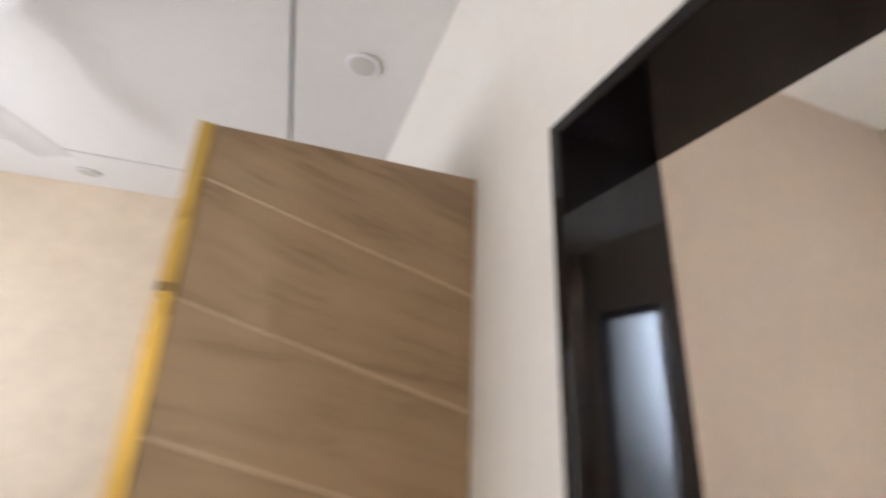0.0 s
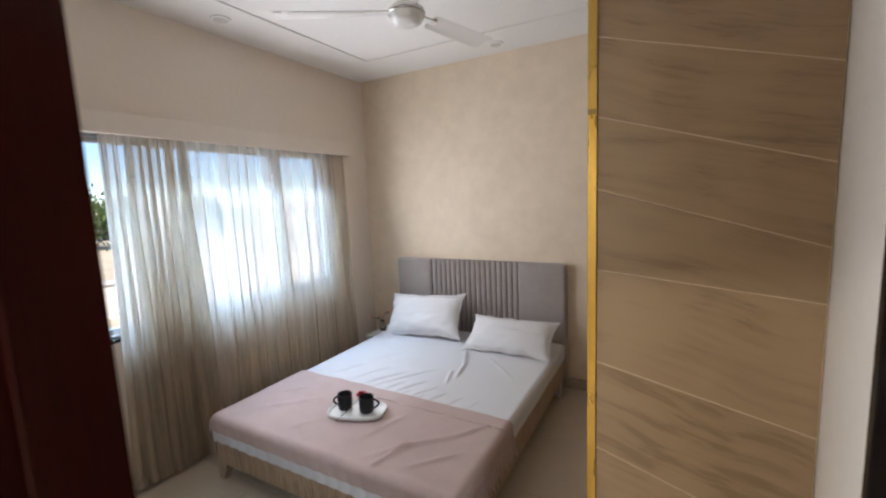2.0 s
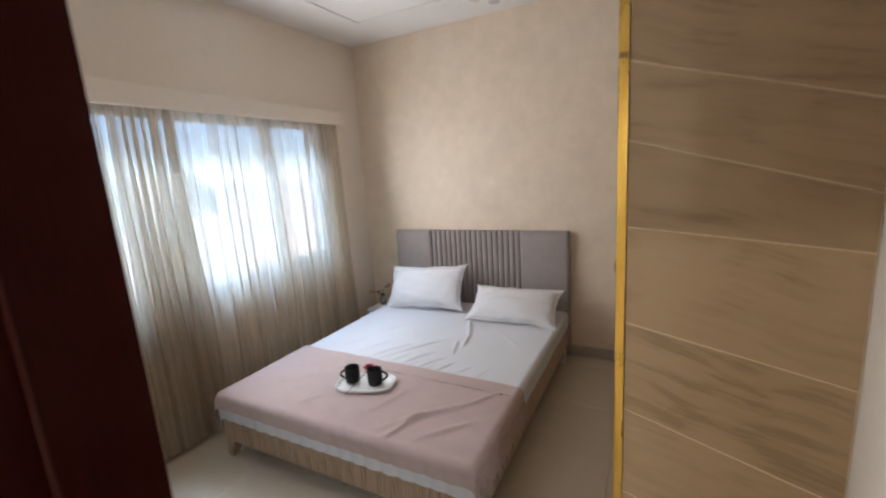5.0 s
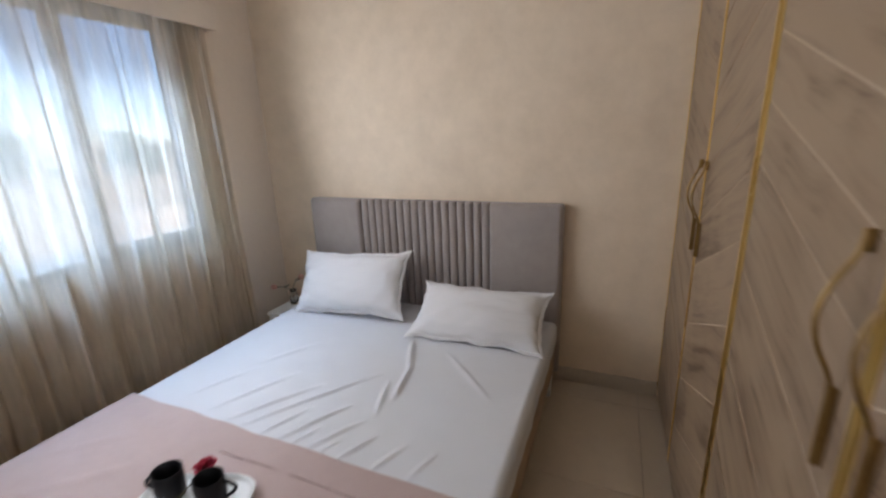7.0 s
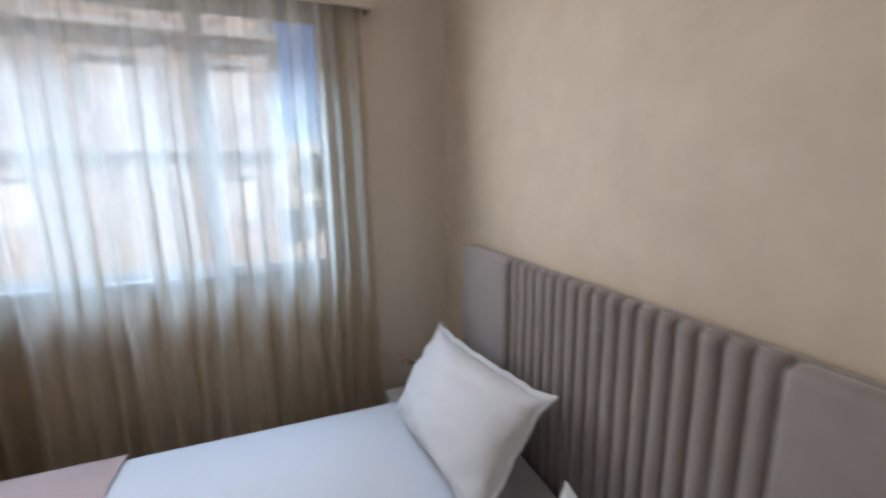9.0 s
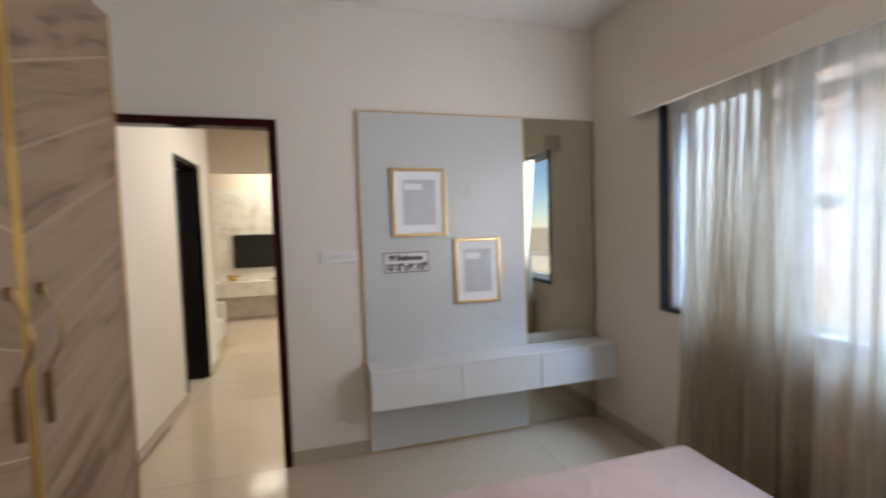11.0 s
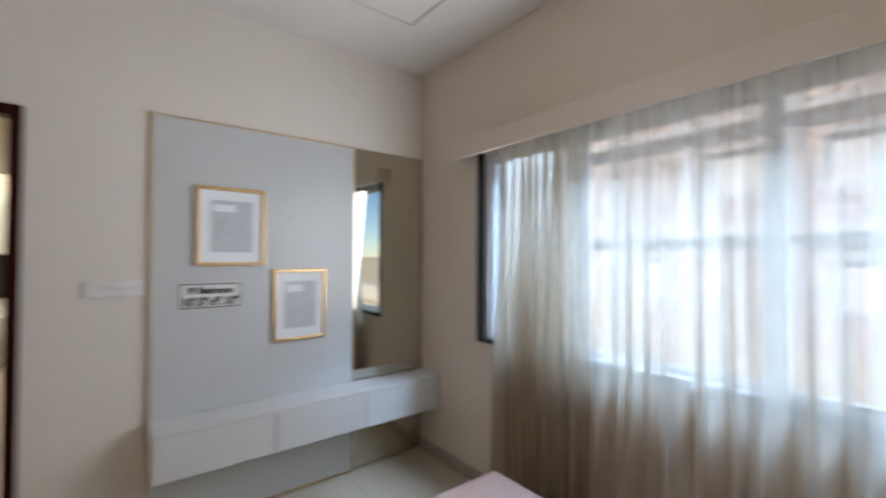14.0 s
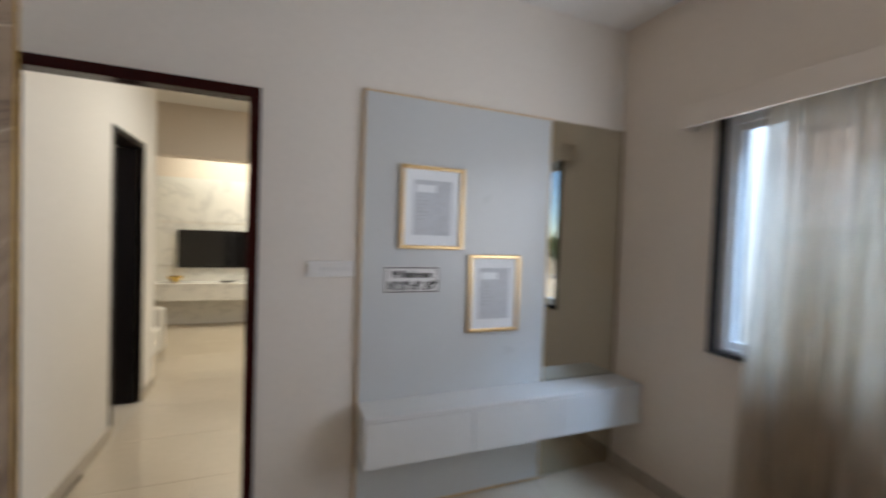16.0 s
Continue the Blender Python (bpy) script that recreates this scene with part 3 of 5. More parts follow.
def curtain(name, y0, y1, z0, z1, x, folds, label):
    """A sheer that hangs in uneven, overlapping folds; it flares a little towards the hem."""
    rnd = random.Random(11)
    t = thing(name, x, (y0 + y1) / 2, z0, label, "curtain")
    widths = [rnd.uniform(0.6, 1.5) for _ in range(folds)]
    for i in range(int(folds * 0.16)):
        widths[i] *= 0.55
    for i in range(int(folds * 0.16), int(folds * 0.30)):
        widths[i] *= 0.5
    total, acc = sum(widths), 0.0
    cols = []
    for i, w in enumerate(widths):
        amp = rnd.uniform(0.026, 0.056)
        lap = rnd.uniform(1.2, 2.4) if i < folds * 0.32 else rnd.uniform(0.1, 0.7)
        for k in range(14):
            f = k / 14
            cols.append((acc + w * f, f * 2 * math.pi, amp, lap * w / total * (y1 - y0) * 0.34))
        acc += w
    cols.append((acc, 0.0, 0.02, 0.01))
    bm = bmesh.new()
    rows = 26
    grid = []
    for r in range(rows + 1):
        v = r / rows
        z = z1 + (z0 - z1) * v
        line = []
        for s, th, amp, lap in cols:
            u = s / total
            y = y0 + (y1 - y0) * u
            spread = 0.4 + 0.75 * min(v * 1.6, 1.0)
            wob = noise.noise((y * 3.1, z * 0.9, 2.0)) * 0.02 * v
            px = x + amp * spread * math.sin(th) + 0.012 * noise.noise((y * 5, z * 1.4, 7)) * v
            py = y + lap * spread * math.sin(2 * th) + wob + (u - 0.5) * 0.05 * v
            if u < 0.04:
                py -= 0.05 * (v - 0.35) * (1 - u / 0.04) * (1 if v > 0.35 else 0)
            line.append(bm.verts.new((max(px, 0.016), py, z)))
        grid.append(line)
    for a, b in zip(grid, grid[1:]):
        for i in range(len(cols) - 1):
            bm.faces.new((a[i], a[i + 1], b[i + 1], b[i]))
    part("sheer_cloth", bm, M_SHEER, t, smooth=True)
    hem = bmesh.new()
    hl = []
    for k in (0, 1):
        v = 1.0
        line = []
        for (s, th, amp, lap) in cols:
            u = s / total
            y = y0 + (y1 - y0) * u
            px = x + amp * 1.15 * math.sin(th) + 0.012 * noise.noise((y * 5, z0 * 1.4, 7)) + 0.002
            py = y + lap * 1.15 * math.sin(2 * th) + noise.noise((y * 3.1, z0 * 0.9, 2.0)) * 0.02 + (u - 0.5) * 0.05
            line.append(hem.verts.new((max(px, 0.018), py, z0 + 0.05 * k)))
        hl.append(line)
    for i in range(len(cols) - 1):
        hem.faces.new((hl[0][i], hl[0][i + 1], hl[1][i + 1], hl[1][i]))
    part("hem", hem, M_SHEER, t, smooth=True)
    return t


curtain("sheer_curtain", 0.880, 2.735, 0.035, 2.045, 0.070, 23, "cream sheer curtain drawn in folds across the window")


# ---- wardrobe ----
ward = thing("wardrobe", 2.75, 2.05, 0, "tall oak-laminate wardrobe with chevron doors and gold edge strips", "wardrobe")
part("carcass", box(WARD_X + 0.024, W - 0.002, WARD_Y + 0.012, L - 0.002, 0.002, WARD_Z), M_CARC, ward)
DOOR_Y = (WARD_Y, 1.472, 2.0225, 2.580, L)
# heights of the plank joints at the higher side of each door, and their fall across it
DOOR_JOINTS = (((2.20, 1.97, 1.78, 1.59, 1.385, 1.295, 1.175, 0.98, 0.77, 0.56, 0.36, 0.17), 0.19),
               ((2.25, 2.052, 1.806, 1.593, 1.46, 1.335, 1.10, 0.87, 0.65, 0.42, 0.20), 0.18),
               ((2.18, 1.95, 1.730, 1.493, 1.32, 1.155, 0.93, 0.70, 0.48, 0.26), 0.23),
               ((2.22, 2.01, 1.79, 1.56, 1.34, 1.12, 0.90, 0.67, 0.45, 0.22), 0.19))


def plank_yz(x, y0, y1, a0, a1, b0, b1, depth):
    """A plank in the plane of the doors: lower edge from (y0, a0) to (y1, a1), upper edge from (y0, b0) to (y1, b1)."""
    bm = bmesh.new()
    c = 0.0012
    back = [bm.verts.new((x + depth, y, z)) for y, z in ((y0, a0), (y1, a1), (y1, b1), (y0, b0))]
    rim = [bm.verts.new((x + c, y, z)) for y, z in ((y0, a0), (y1, a1), (y1, b1), (y0, b0))]
    face = [bm.verts.new((x, y, z)) for y, z in ((y0 + c, a0 + c), (y1 - c, a1 + c), (y1 - c, b1 - c), (y0 + c, b0 - c))]
    for p, q in ((back, rim), (rim, face)):
        for i in range(4):
            bm.faces.new((p[i], p[(i + 1) % 4], q[(i + 1) % 4], q[i]))
    bm.faces.new(face)
    bmesh.ops.recalc_face_normals(bm, faces=bm.faces)
    return bm


def chevron_door(k):
    y0, y1 = DOOR_Y[k], DOOR_Y[k + 1]
    rising_south = k % 2 == 0
    door = part("door", box(WARD_X + 0.0015, WARD_X + 0.022, y0 + (0.006 if k == 2 else 0.0015), y1 - (0.006 if k == 1 else 0.0015), 0.06, WARD_Z - 0.003), M_SEAM, ward)
    # planks between slanted joints
    heights, fall = DOOR_JOINTS[k]
    joints = [(h, h - fall) if rising_south else (h - fall, h) for h in reversed(heights)]
    joints = [(-1, -1)] + joints + [(WARD_Z + 1, WARD_Z + 1)]
    gap = 0.002
    lo, hi = 0.06, WARD_Z - 0.003
    ga0, ga1 = (0.018, 0.012) if k == 2 else (0.012, 0.018) if k == 1 else (0.012, 0.012)
    ya, yb = y0 + ga0 + 0.0008, y1 - ga1 - 0.0008
    for (a0, a1), (b0, b1) in zip(joints, joints[1:]):
        q = [min(max(v, lo), hi) for v in (a0 + gap, a1 + gap, b0 - gap, b1 - gap)]
        if q[2] - q[0] < 0.004 and q[3] - q[1] < 0.004:
            continue
        part("plank", plank_yz(WARD_X, ya, yb, q[0], q[1], max(q[2], q[0] + 0.001), max(q[3], q[1] + 0.001), 0.004), M_WOOD_DN if not rising_south else M_WOOD_UP, door)
    part("gold_strip", box(WARD_X - 0.002, WARD_X + 0.004, y0 + (0.006 if k == 2 else 0.0015), y0 + ga0, 0.06, WARD_Z - 0.003, 0.001), M_GOLD, door, "gold metal edge strip")
    part("gold_strip", box(WARD_X - 0.002, WARD_X + 0.004, y1 - ga1, y1 - (0.006 if k == 1 else 0.0015), 0.06, WARD_Z - 0.003, 0.001), M_GOLD, door, "gold metal edge strip")
    # bowed handle beside the seam where two doors meet
    yh = y1 - 0.05 if k % 2 == 0 else y0 + 0.05
    bow = [(WARD_X - 0.010, yh, 1.294), (WARD_X - 0.012, yh, 1.271)]
    bow += [(WARD_X - 0.012 - 0.028 * math.sin(math.pi * i / 14), yh, 1.266 - 0.165 * i / 14) for i in range(1, 14)]
    bow += [(WARD_X - 0.012, yh, 1.096), (WARD_X - 0.010, yh, 1.076)]
    hb = boxes((WARD_X - 0.014, WARD_X - 0.0005, yh - 0.0034, yh + 0.0034, 0.968, 1.088), (WARD_X - 0.014, WARD_X - 0.0005, yh - 0.0034, yh + 0.0034, 1.269, 1.298), bevel=0.002)
    tube(bow, 0.0036, 10, hb)
    part("handle", hb, M_BRASS, door, "bowed antique-brass handle")


for k in range(4):
    chevron_door(k)
part("plinth", box(WARD_X + 0.02, W - 0.004, WARD_Y + 0.014, L - 0.004, 0.0, 0.058), M_WOOD_LIT, ward)
side = part("side_panel", box(WARD_X + 0.024, W - 0.002, WARD_Y + 0.0015, WARD_Y + 0.0115, 0.0, WARD_Z), M_SEAM_LIT, ward)
side_joints = [(-1, -1), (0.33, 0.19), (0.60, 0.47), (0.870, 0.72), (1.13, 1.02), (1.395, 1.340), (1.615, 1.468), (1.805, 1.652), (2.005, 1.858), (9, 9)]
for (a0, a1), (b0, b1) in zip(side_joints, side_joints[1:]):
    xa, xb = WARD_X + 0.024, W - 0.004
    q = [min(max(v, 0.0), WARD_Z) for v in (a0 + 0.0018, a1 + 0.0018, b0 - 0.0018, b1 - 0.0018)]
    bm = plank_yz(0, xa, xb, *q, 0.004)
    for v in bm.verts:
        v.co = (v.co.y, WARD_Y + v.co.x, v.co.z)
    bmesh.ops.recalc_face_normals(bm, faces=bm.faces)
    part("plank", bm, M_WOOD_LIT, side)
part("gold_strip", box(WARD_X, WARD_X + 0.022, WARD_Y - 0.003, WARD_Y + 0.010, 0, WARD_Z, 0.001), M_GOLD, ward, "gold metal corner strip")
part("strip_mark", box(WARD_X - 0.001, WARD_X + 0.021, WARD_Y - 0.0045, WARD_Y + 0.006, 1.812, 1.826, 0.001), M_BRASS, ward, "dull brown mark on the corner strip")


# ---- bed ----
BX0, BX2, BY0, BY2 = 0.362, 1.962, 1.135, 3.06
bed = thing("bed", 1.145, 2.1, 0, "oak platform bed with a grey upholstered headboard", "bed")
part("foot_board", box(BX0 + 0.005, BX2 - 0.005, BY0, BY0 + 0.03, 0.105, 0.335, 0.004), M_BEDWOOD, bed)
part("side_rail", box(BX0 + 0.005, BX0 + 0.035, BY0 + 0.03, BY2, 0.105, 0.335, 0.004), M_BEDWOOD, bed)
part("side_rail", box(BX2 - 0.035, BX2 - 0.005, BY0 + 0.03, BY2, 0.105, 0.335, 0.004), M_BEDWOOD, bed)
part("slat_base", box(BX0 + 0.035, BX2 - 0.035, BY0 + 0.03, BY2, 0.20, 0.225), M_BEDWOOD, bed)


def bed_leg(x, y, dx, dy, white):
    bm = bmesh.new()
    prof = [(0.0, 0.040), (0.108, 0.072)]
    rings = []
    for z, w in prof:
        xs = (x, x + dx * w)
        ys = (y, y + dy * w)
        rings.append([bm.verts.new(p) for p in ((xs[0], ys[0], z), (xs[1], ys[0], z), (xs[1], ys[1], z), (xs[0], ys[1], z))])
    for i in range(4):
        bm.faces.new((rings[0][i], rings[0][(i + 1) % 4], rings[1][(i + 1) % 4], rings[1][i]))
    bm.faces.new(rings[0]), bm.faces.new(rings[1])
    bmesh.ops.recalc_face_normals(bm, faces=bm.faces)
    part("leg", bm, M_WHITE if white else M_BEDWOOD, bed)


bed_leg(BX0 + 0.005, BY0 + 0.001, 1, 1, False), bed_leg(BX2 - 0.005, BY0 + 0.001, -1, 1, False)
bed_leg(BX0 + 0.005, BY2 - 0.12, 1, 1, True), bed_leg(BX2 - 0.005, BY2 - 0.12, -1, 1, True)

HX0, HX1, HY, HZ = 0.366, 1.976, 3.078, 1.046
hb = part("headboard", box(HX0, HX1, HY + 0.02, L - 0.004, 0.06, HZ - 0.002, 0.016, 4), M_VELVET, bed, "grey velvet headboard with vertical channels")
RIB0, RIB1, NR = 0.748, 1.578, 17
part("side_cushion", box(HX0, RIB0 - 0.002, HY - 0.018, HY + 0.04, 0.08, HZ, 0.026, 5), M_VELVET, hb, smooth=True)
part("side_cushion", box(RIB1 + 0.002, HX1, HY - 0.018, HY + 0.04, 0.08, HZ, 0.026, 5), M_VELVET, hb, smooth=True)
rw = (RIB1 - RIB0) / NR
for i in range(NR):
    bm = bmesh.new()
    rings = []
    levels = [(0.08, 0.6), (0.095, 1.0), (0.5, 1.0), (HZ - 0.02, 1.0), (HZ - 0.006, 0.8), (HZ - 0.001, 0.45)]
    for z, f in levels:
        ring = []
        for j in range(11):
            a = math.pi * j / 10
            ring.append(bm.verts.new((RIB0 + rw * (i + 0.5) - math.cos(a) * (rw / 2 - 0.0006), HY + 0.024 - 0.030 * f * math.sin(a) ** 0.75, z)))
        rings.append(ring)
    for a, b in zip(rings, rings[1:]):
        for j in range(10):
            bm.faces.new((a[j], a[j + 1], b[j + 1], b[j]))
    bm.faces.new(rings[-1])
    bmesh.ops.recalc_face_normals(bm, faces=bm.faces)
    part("channel", bm, M_VELVET, hb, smooth=True)

TOP = 0.394
matt = part("mattress", box(BX0 + 0.02, BX2 - 0.02, BY0 + 0.015, BY2 - 0.005, 0.226, TOP - 0.008, 0.04, 3), M_SHEET, bed, "white mattress", smooth=True)


def fold_height(x, y, creases):
    h = 0.0
    for (ax, ay), (bx, by), width, rise in creases:
        d = Vector((bx - ax, by - ay))
        s = max(0.0, min(1.0, ((x - ax) * d.x + (y - ay) * d.y) / d.length_squared))
        e = math.hypot(x - ax - d.x * s, y - ay - d.y * s)
        taper = math.sin(math.pi * min(max(s, 0.04), 0.96)) ** 0.6
        h += rise * taper * math.exp(-(e / width) ** 2)
    return h


def draped(x0, x1, y0, y1, top, drops, nx, ny, lift, lump, creases, edge=None, seed=0.0):
    """A cloth over the mattress: a grid bent down over the edges. drops: west, east, south hang in metres."""
    bm = bmesh.new()
    west, east, south = drops
    us = [x0 - west + (x1 - x0 + west + east) * i / nx for i in range(nx + 1)]
    vs = [y0 - south + (y1 - y0 + south) * j / ny for j in range(ny + 1)]
    grid = []
    for v in vs:
        line = []
        for u in us:
            x, y, z = u, v, top
            r = 0.035
            out = max(x0 + r - u, u - (x1 - r), 0.0)
            south_out = max(y0 + r - v, 0.0)

            def bend(o):
                a = min(o / r, math.pi / 2)
                return r * math.sin(a), r * (1 - math.cos(a)) + max(o - r * math.pi / 2, 0)
            if out > 0 and (west or east):
                dx, dz = bend(out)
                x = (x0 + r - dx) if u < (x0 + x1) / 2 else (x1 - r + dx)
                z -= dz
                x += (0.0015 * math.sin(v * 41 + seed) + 0.004 * noise.noise((v * 5, seed, 3))) * min(out / 0.1, 1) * (-1 if u < 1 else 1)
            if south_out > 0 and south:
                dy, dz = bend(south_out)
                y = y0 + r - dy
                z -= dz
                y -= abs(0.006 * math.sin(u * 37 + seed) + 0.006 * noise.noise((u * 8, seed, 5))) * min(south_out / 0.1, 1)
            n = noise.noise((x * 3.2, y * 3.2, seed)) * lump + noise.noise((x * 9, y * 9, seed + 4)) * lump * 0.4
            flat = 1.0 if out <= 0 and south_out <= 0 else 0.3
            z += lift + (max(n, -0.002) + 0.8 * fold_height(u, v, creases)) * flat
            if edge:
                x, y, z = edge(u, v, x, y, z)
            line.append(bm.verts.new((x, y, z)))
        grid.append(line)
    for a, b in zip(grid, grid[1:]):
        for i in range(nx):
            bm.faces.new((a[i], a[i + 1], b[i + 1], b[i]))
    return bm


SHEET_CREASES = [((1.30, 2.62), (1.40, 2.38), 0.013, 0.024), ((1.40, 2.40), (1.44, 2.16), 0.012, 0.022), ((1.36, 2.26), (1.42, 2.06), 0.011, 0.016), ((0.98, 1.84), (1.30, 2.30), 0.008, 0.013),
                 ((0.90, 1.84), (1.10, 2.14), 0.008, 0.012), ((1.16, 1.82), (1.30, 2.06), 0.008, 0.014), ((1.29, 1.81), (1.40, 2.00), 0.008, 0.013),
                 ((1.42, 1.81), (1.49, 1.95), 0.008, 0.012), ((0.78, 1.86), (0.93, 2.18), 0.009, 0.010), ((1.52, 2.56), (1.80, 2.28), 0.010, 0.009),
                 ((1.55, 1.81), (1.61, 1.94), 0.008, 0.011), ((1.08, 1.83), (1.16, 2.00), 0.007, 0.011), ((0.60, 1.90), (0.72, 2.16), 0.009, 0.007), ((1.22, 1.81), (1.27, 1.92), 0.007, 0.010),
                 ((1.35, 1.81), (1.38, 1.90), 0.007, 0.010), ((1.68, 1.82), (1.72, 1.94), 0.008, 0.008), ((0.70, 2.20), (0.84, 2.44), 0.012, 0.006)]
sheet = tagged(part("bed_sheet", draped(BX0 - 0.004, BX2 + 0.004, BY0 - 0.004, BY2 - 0.004, TOP, (0.10, 0.10, 0.135), 230, 270, 0.0, 0.004, SHEET_CREASES, seed=1.0), M_SHEET, smooth=True),
               "white cotton sheet, lightly creased, over the mattress", "bed sheet")

THROW_CREASES = [((1.45, 1.20), (1.72, 1.50), 0.018, 0.016), ((1.50, 1.12), (1.60, 1.40), 0.014, 0.014), ((1.66, 1.20), (1.86, 1.42), 0.014, 0.010), ((0.55, 1.30), (0.82, 1.55), 0.02, 0.007),
                 ((1.32, 1.28), (1.42, 1.60), 0.016, 0.009), ((0.90, 1.22), (1.00, 1.36), 0.012, 0.006), ((1.72, 1.48), (1.88, 1.70), 0.014, 0.009), ((0.45, 1.45), (0.62, 1.62), 0.015, 0.006)]


THROW_CREASES = [(a, b, w, 1.3 * rise) for a, b, w, rise in THROW_CREASES]


def throw_edge(u, v, x, y, z):
    if v > 1.70:
        y += 0.012 * noise.noise((u * 5, 1, 1)) - 0.012 * (u - 0.35)
    return x, y, z


throw = thing("bed_throw", 1.145, 1.45, TOP, "dusty pink fringed throw spread over the foot of the bed", "throw")
part("cloth", draped(BX0 - 0.015, BX2 + 0.013, BY0 - 0.015, 1.812, TOP + 0.009, (0.07, 0.10, 0.080), 150, 84, 0.003, 0.009, THROW_CREASES, throw_edge, seed=8.0), M_PINK, throw, smooth=True)
rnd = random.Random(5)
fringe = bmesh.new()
for i in range(110):
    y = 1.10 + 0.68 * i / 109 + rnd.uniform(-0.004, 0.004)
    x = BX2 + 0.010 + rnd.uniform(0.0, 0.010)
    z = 0.318 + rnd.uniform(-0.006, 0.012)
    tube([(x, y, z + 0.012), (x + 0.006 * rnd.random(), y + rnd.uniform(-0.006, 0.006), z - 0.03), (x + rnd.uniform(0.0, 0.026), y + rnd.uniform(-0.016, 0.016), z - rnd.uniform(0.065, 0.105))], 0.0038, 5, fringe, 0.6)
tagged(part("fringe", fringe, M_PINK, throw, "knotted pink fringe"), kind="stuff")


def pillow(name, width, depth, thick, m, label, flange=0.016, seed=0.0):
    """A stuffed pillow with drawn-out corners, a wavy edge and a narrow rim round it, laid by the pose m."""
    t = thing(name, *m.translation, label, "pillow", "pillows on the bed")
    n = 44

    def outline(u, v):
        """The slack edge: sides drawn in between the corners, with small irregular waves."""
        wave = 0.010 * noise.noise((u * 3.1 + seed, v * 3.1, 1.0)) + 0.005 * noise.noise((u * 8 + seed, v * 8, 2.0))
        x = u * width / 2 * (1 - 0.075 * (1 - v * v) * abs(u) ** 5) + wave * abs(u) ** 4 * u
        y = v * depth / 2 * (1 - 0.085 * (1 - u * u) * abs(v) ** 5) + wave * abs(v) ** 4 * v
        ear = (abs(u) * abs(v)) ** 12
        return x * (1 + 0.030 * ear), y * (1 + 0.06 * ear)

    def edge_lift(u, v):
        return 0.016 * noise.noise((u * 2.6 + seed, v * 2.6, 5.0)) + 0.006 * noise.noise((u * 7, v * 7 + seed, 6.0))

    bm = bmesh.new()
    grid = {}
    for sgn in (1, -1):
        for i in range(n + 1):
            for j in range(n + 1):
                u, v = math.sin((i / n - 0.5) * math.pi), math.sin((j / n - 0.5) * math.pi)
                if sgn < 0 and (i in (0, n) or j in (0, n)):
                    grid[sgn, i, j] = grid[1, i, j]
                    continue
                full = max((1 - abs(u) ** 2.2) * (1 - abs(v) ** 2.2), 0.0) ** 0.52
                x, y = outline(u, v)
                # stuffing slack, and puckers that run in from the seams
                rim = min(1.0, 3.5 * (1 - max(abs(u), abs(v))))
                pucker = 0.006 * noise.noise((u * 11 + seed, v * 3, sgn)) * (1 - rim) * abs(v) + 0.006 * noise.noise((u * 3, v * 11 + seed, sgn)) * (1 - rim) * abs(u)
                fold = 0.010 * noise.noise((u * 2.3 + seed, v * 3.1 - seed, sgn * 2.0)) + 0.005 * noise.noise((u * 5 - v * 3 + seed, v * 4, sgn))
                z = sgn * (thick / 2 * full * (1 + 0.18 * noise.noise((u * 1.4 + seed, v * 1.4, sgn))) + (fold + pucker) * min(full * 2, 1)) + edge_lift(u, v) * (1 - full)
                grid[sgn, i, j] = bm.verts.new(m @ Vector((x, y, z)))
    for sgn in (1, -1):
        for i in range(n):
            for j in range(n):
                q = [grid[sgn, i, j], grid[sgn, i + 1, j], grid[sgn, i + 1, j + 1], grid[sgn, i, j + 1]]
                bm.faces.new(q if sgn > 0 else q[::-1])
    part("cover", bm, M_PILLOW, t, smooth=True)
    bm = bmesh.new()
    steps = [math.sin((k / n - 0.5) * math.pi) for k in range(n)]
    path = [(a, -1) for a in steps] + [(1, a) for a in steps] + [(-a, 1) for a in steps] + [(-1, -a) for a in steps]
    rings = [[], [], []]
    for u, v in path:
        x, y = outline(u, v)
        lift = edge_lift(u, v)
        ox = x + flange * u * (1 if abs(u) == 1 else abs(u) ** 8)
        oy = y + flange * v * (1 if abs(v) == 1 else abs(v) ** 8)
        rings[0].append(bm.verts.new(m @ Vector((x * 0.985, y * 0.985, lift))))
        rings[1].append(bm.verts.new(m @ Vector((ox, oy, lift + 0.002 + 0.004 * noise.noise((u * 6, v * 6, seed))))))
        rings[2].append(bm.verts.new(m @ Vector((ox, oy, lift - 0.002 + 0.004 * noise.noise((u * 6, v * 6, seed))))))
    k = len(path)
    for p, q in ((rings[0], rings[1]), (rings[1], rings[2])):
        for i in range(k):
            bm.faces.new((p[i], q[i], q[(i + 1) % k], p[(i + 1) % k]))
    bmesh.ops.recalc_face_normals(bm, faces=bm.faces)
    part("rim", bm, M_PILLOW, t, smooth=True)
    return t


pillow("pillow", 0.700, 0.365, 0.195, pose(0.778, 2.860, 0.572, 56, -3, 3), "plump white pillow leaning against the headboard", seed=2.0)
pillow("pillow", 0.672, 0.325, 0.185, pose(1.598, 2.800, 0.503, 34, 0, 1), "white pillow lying askew on the sheet", seed=6.0)


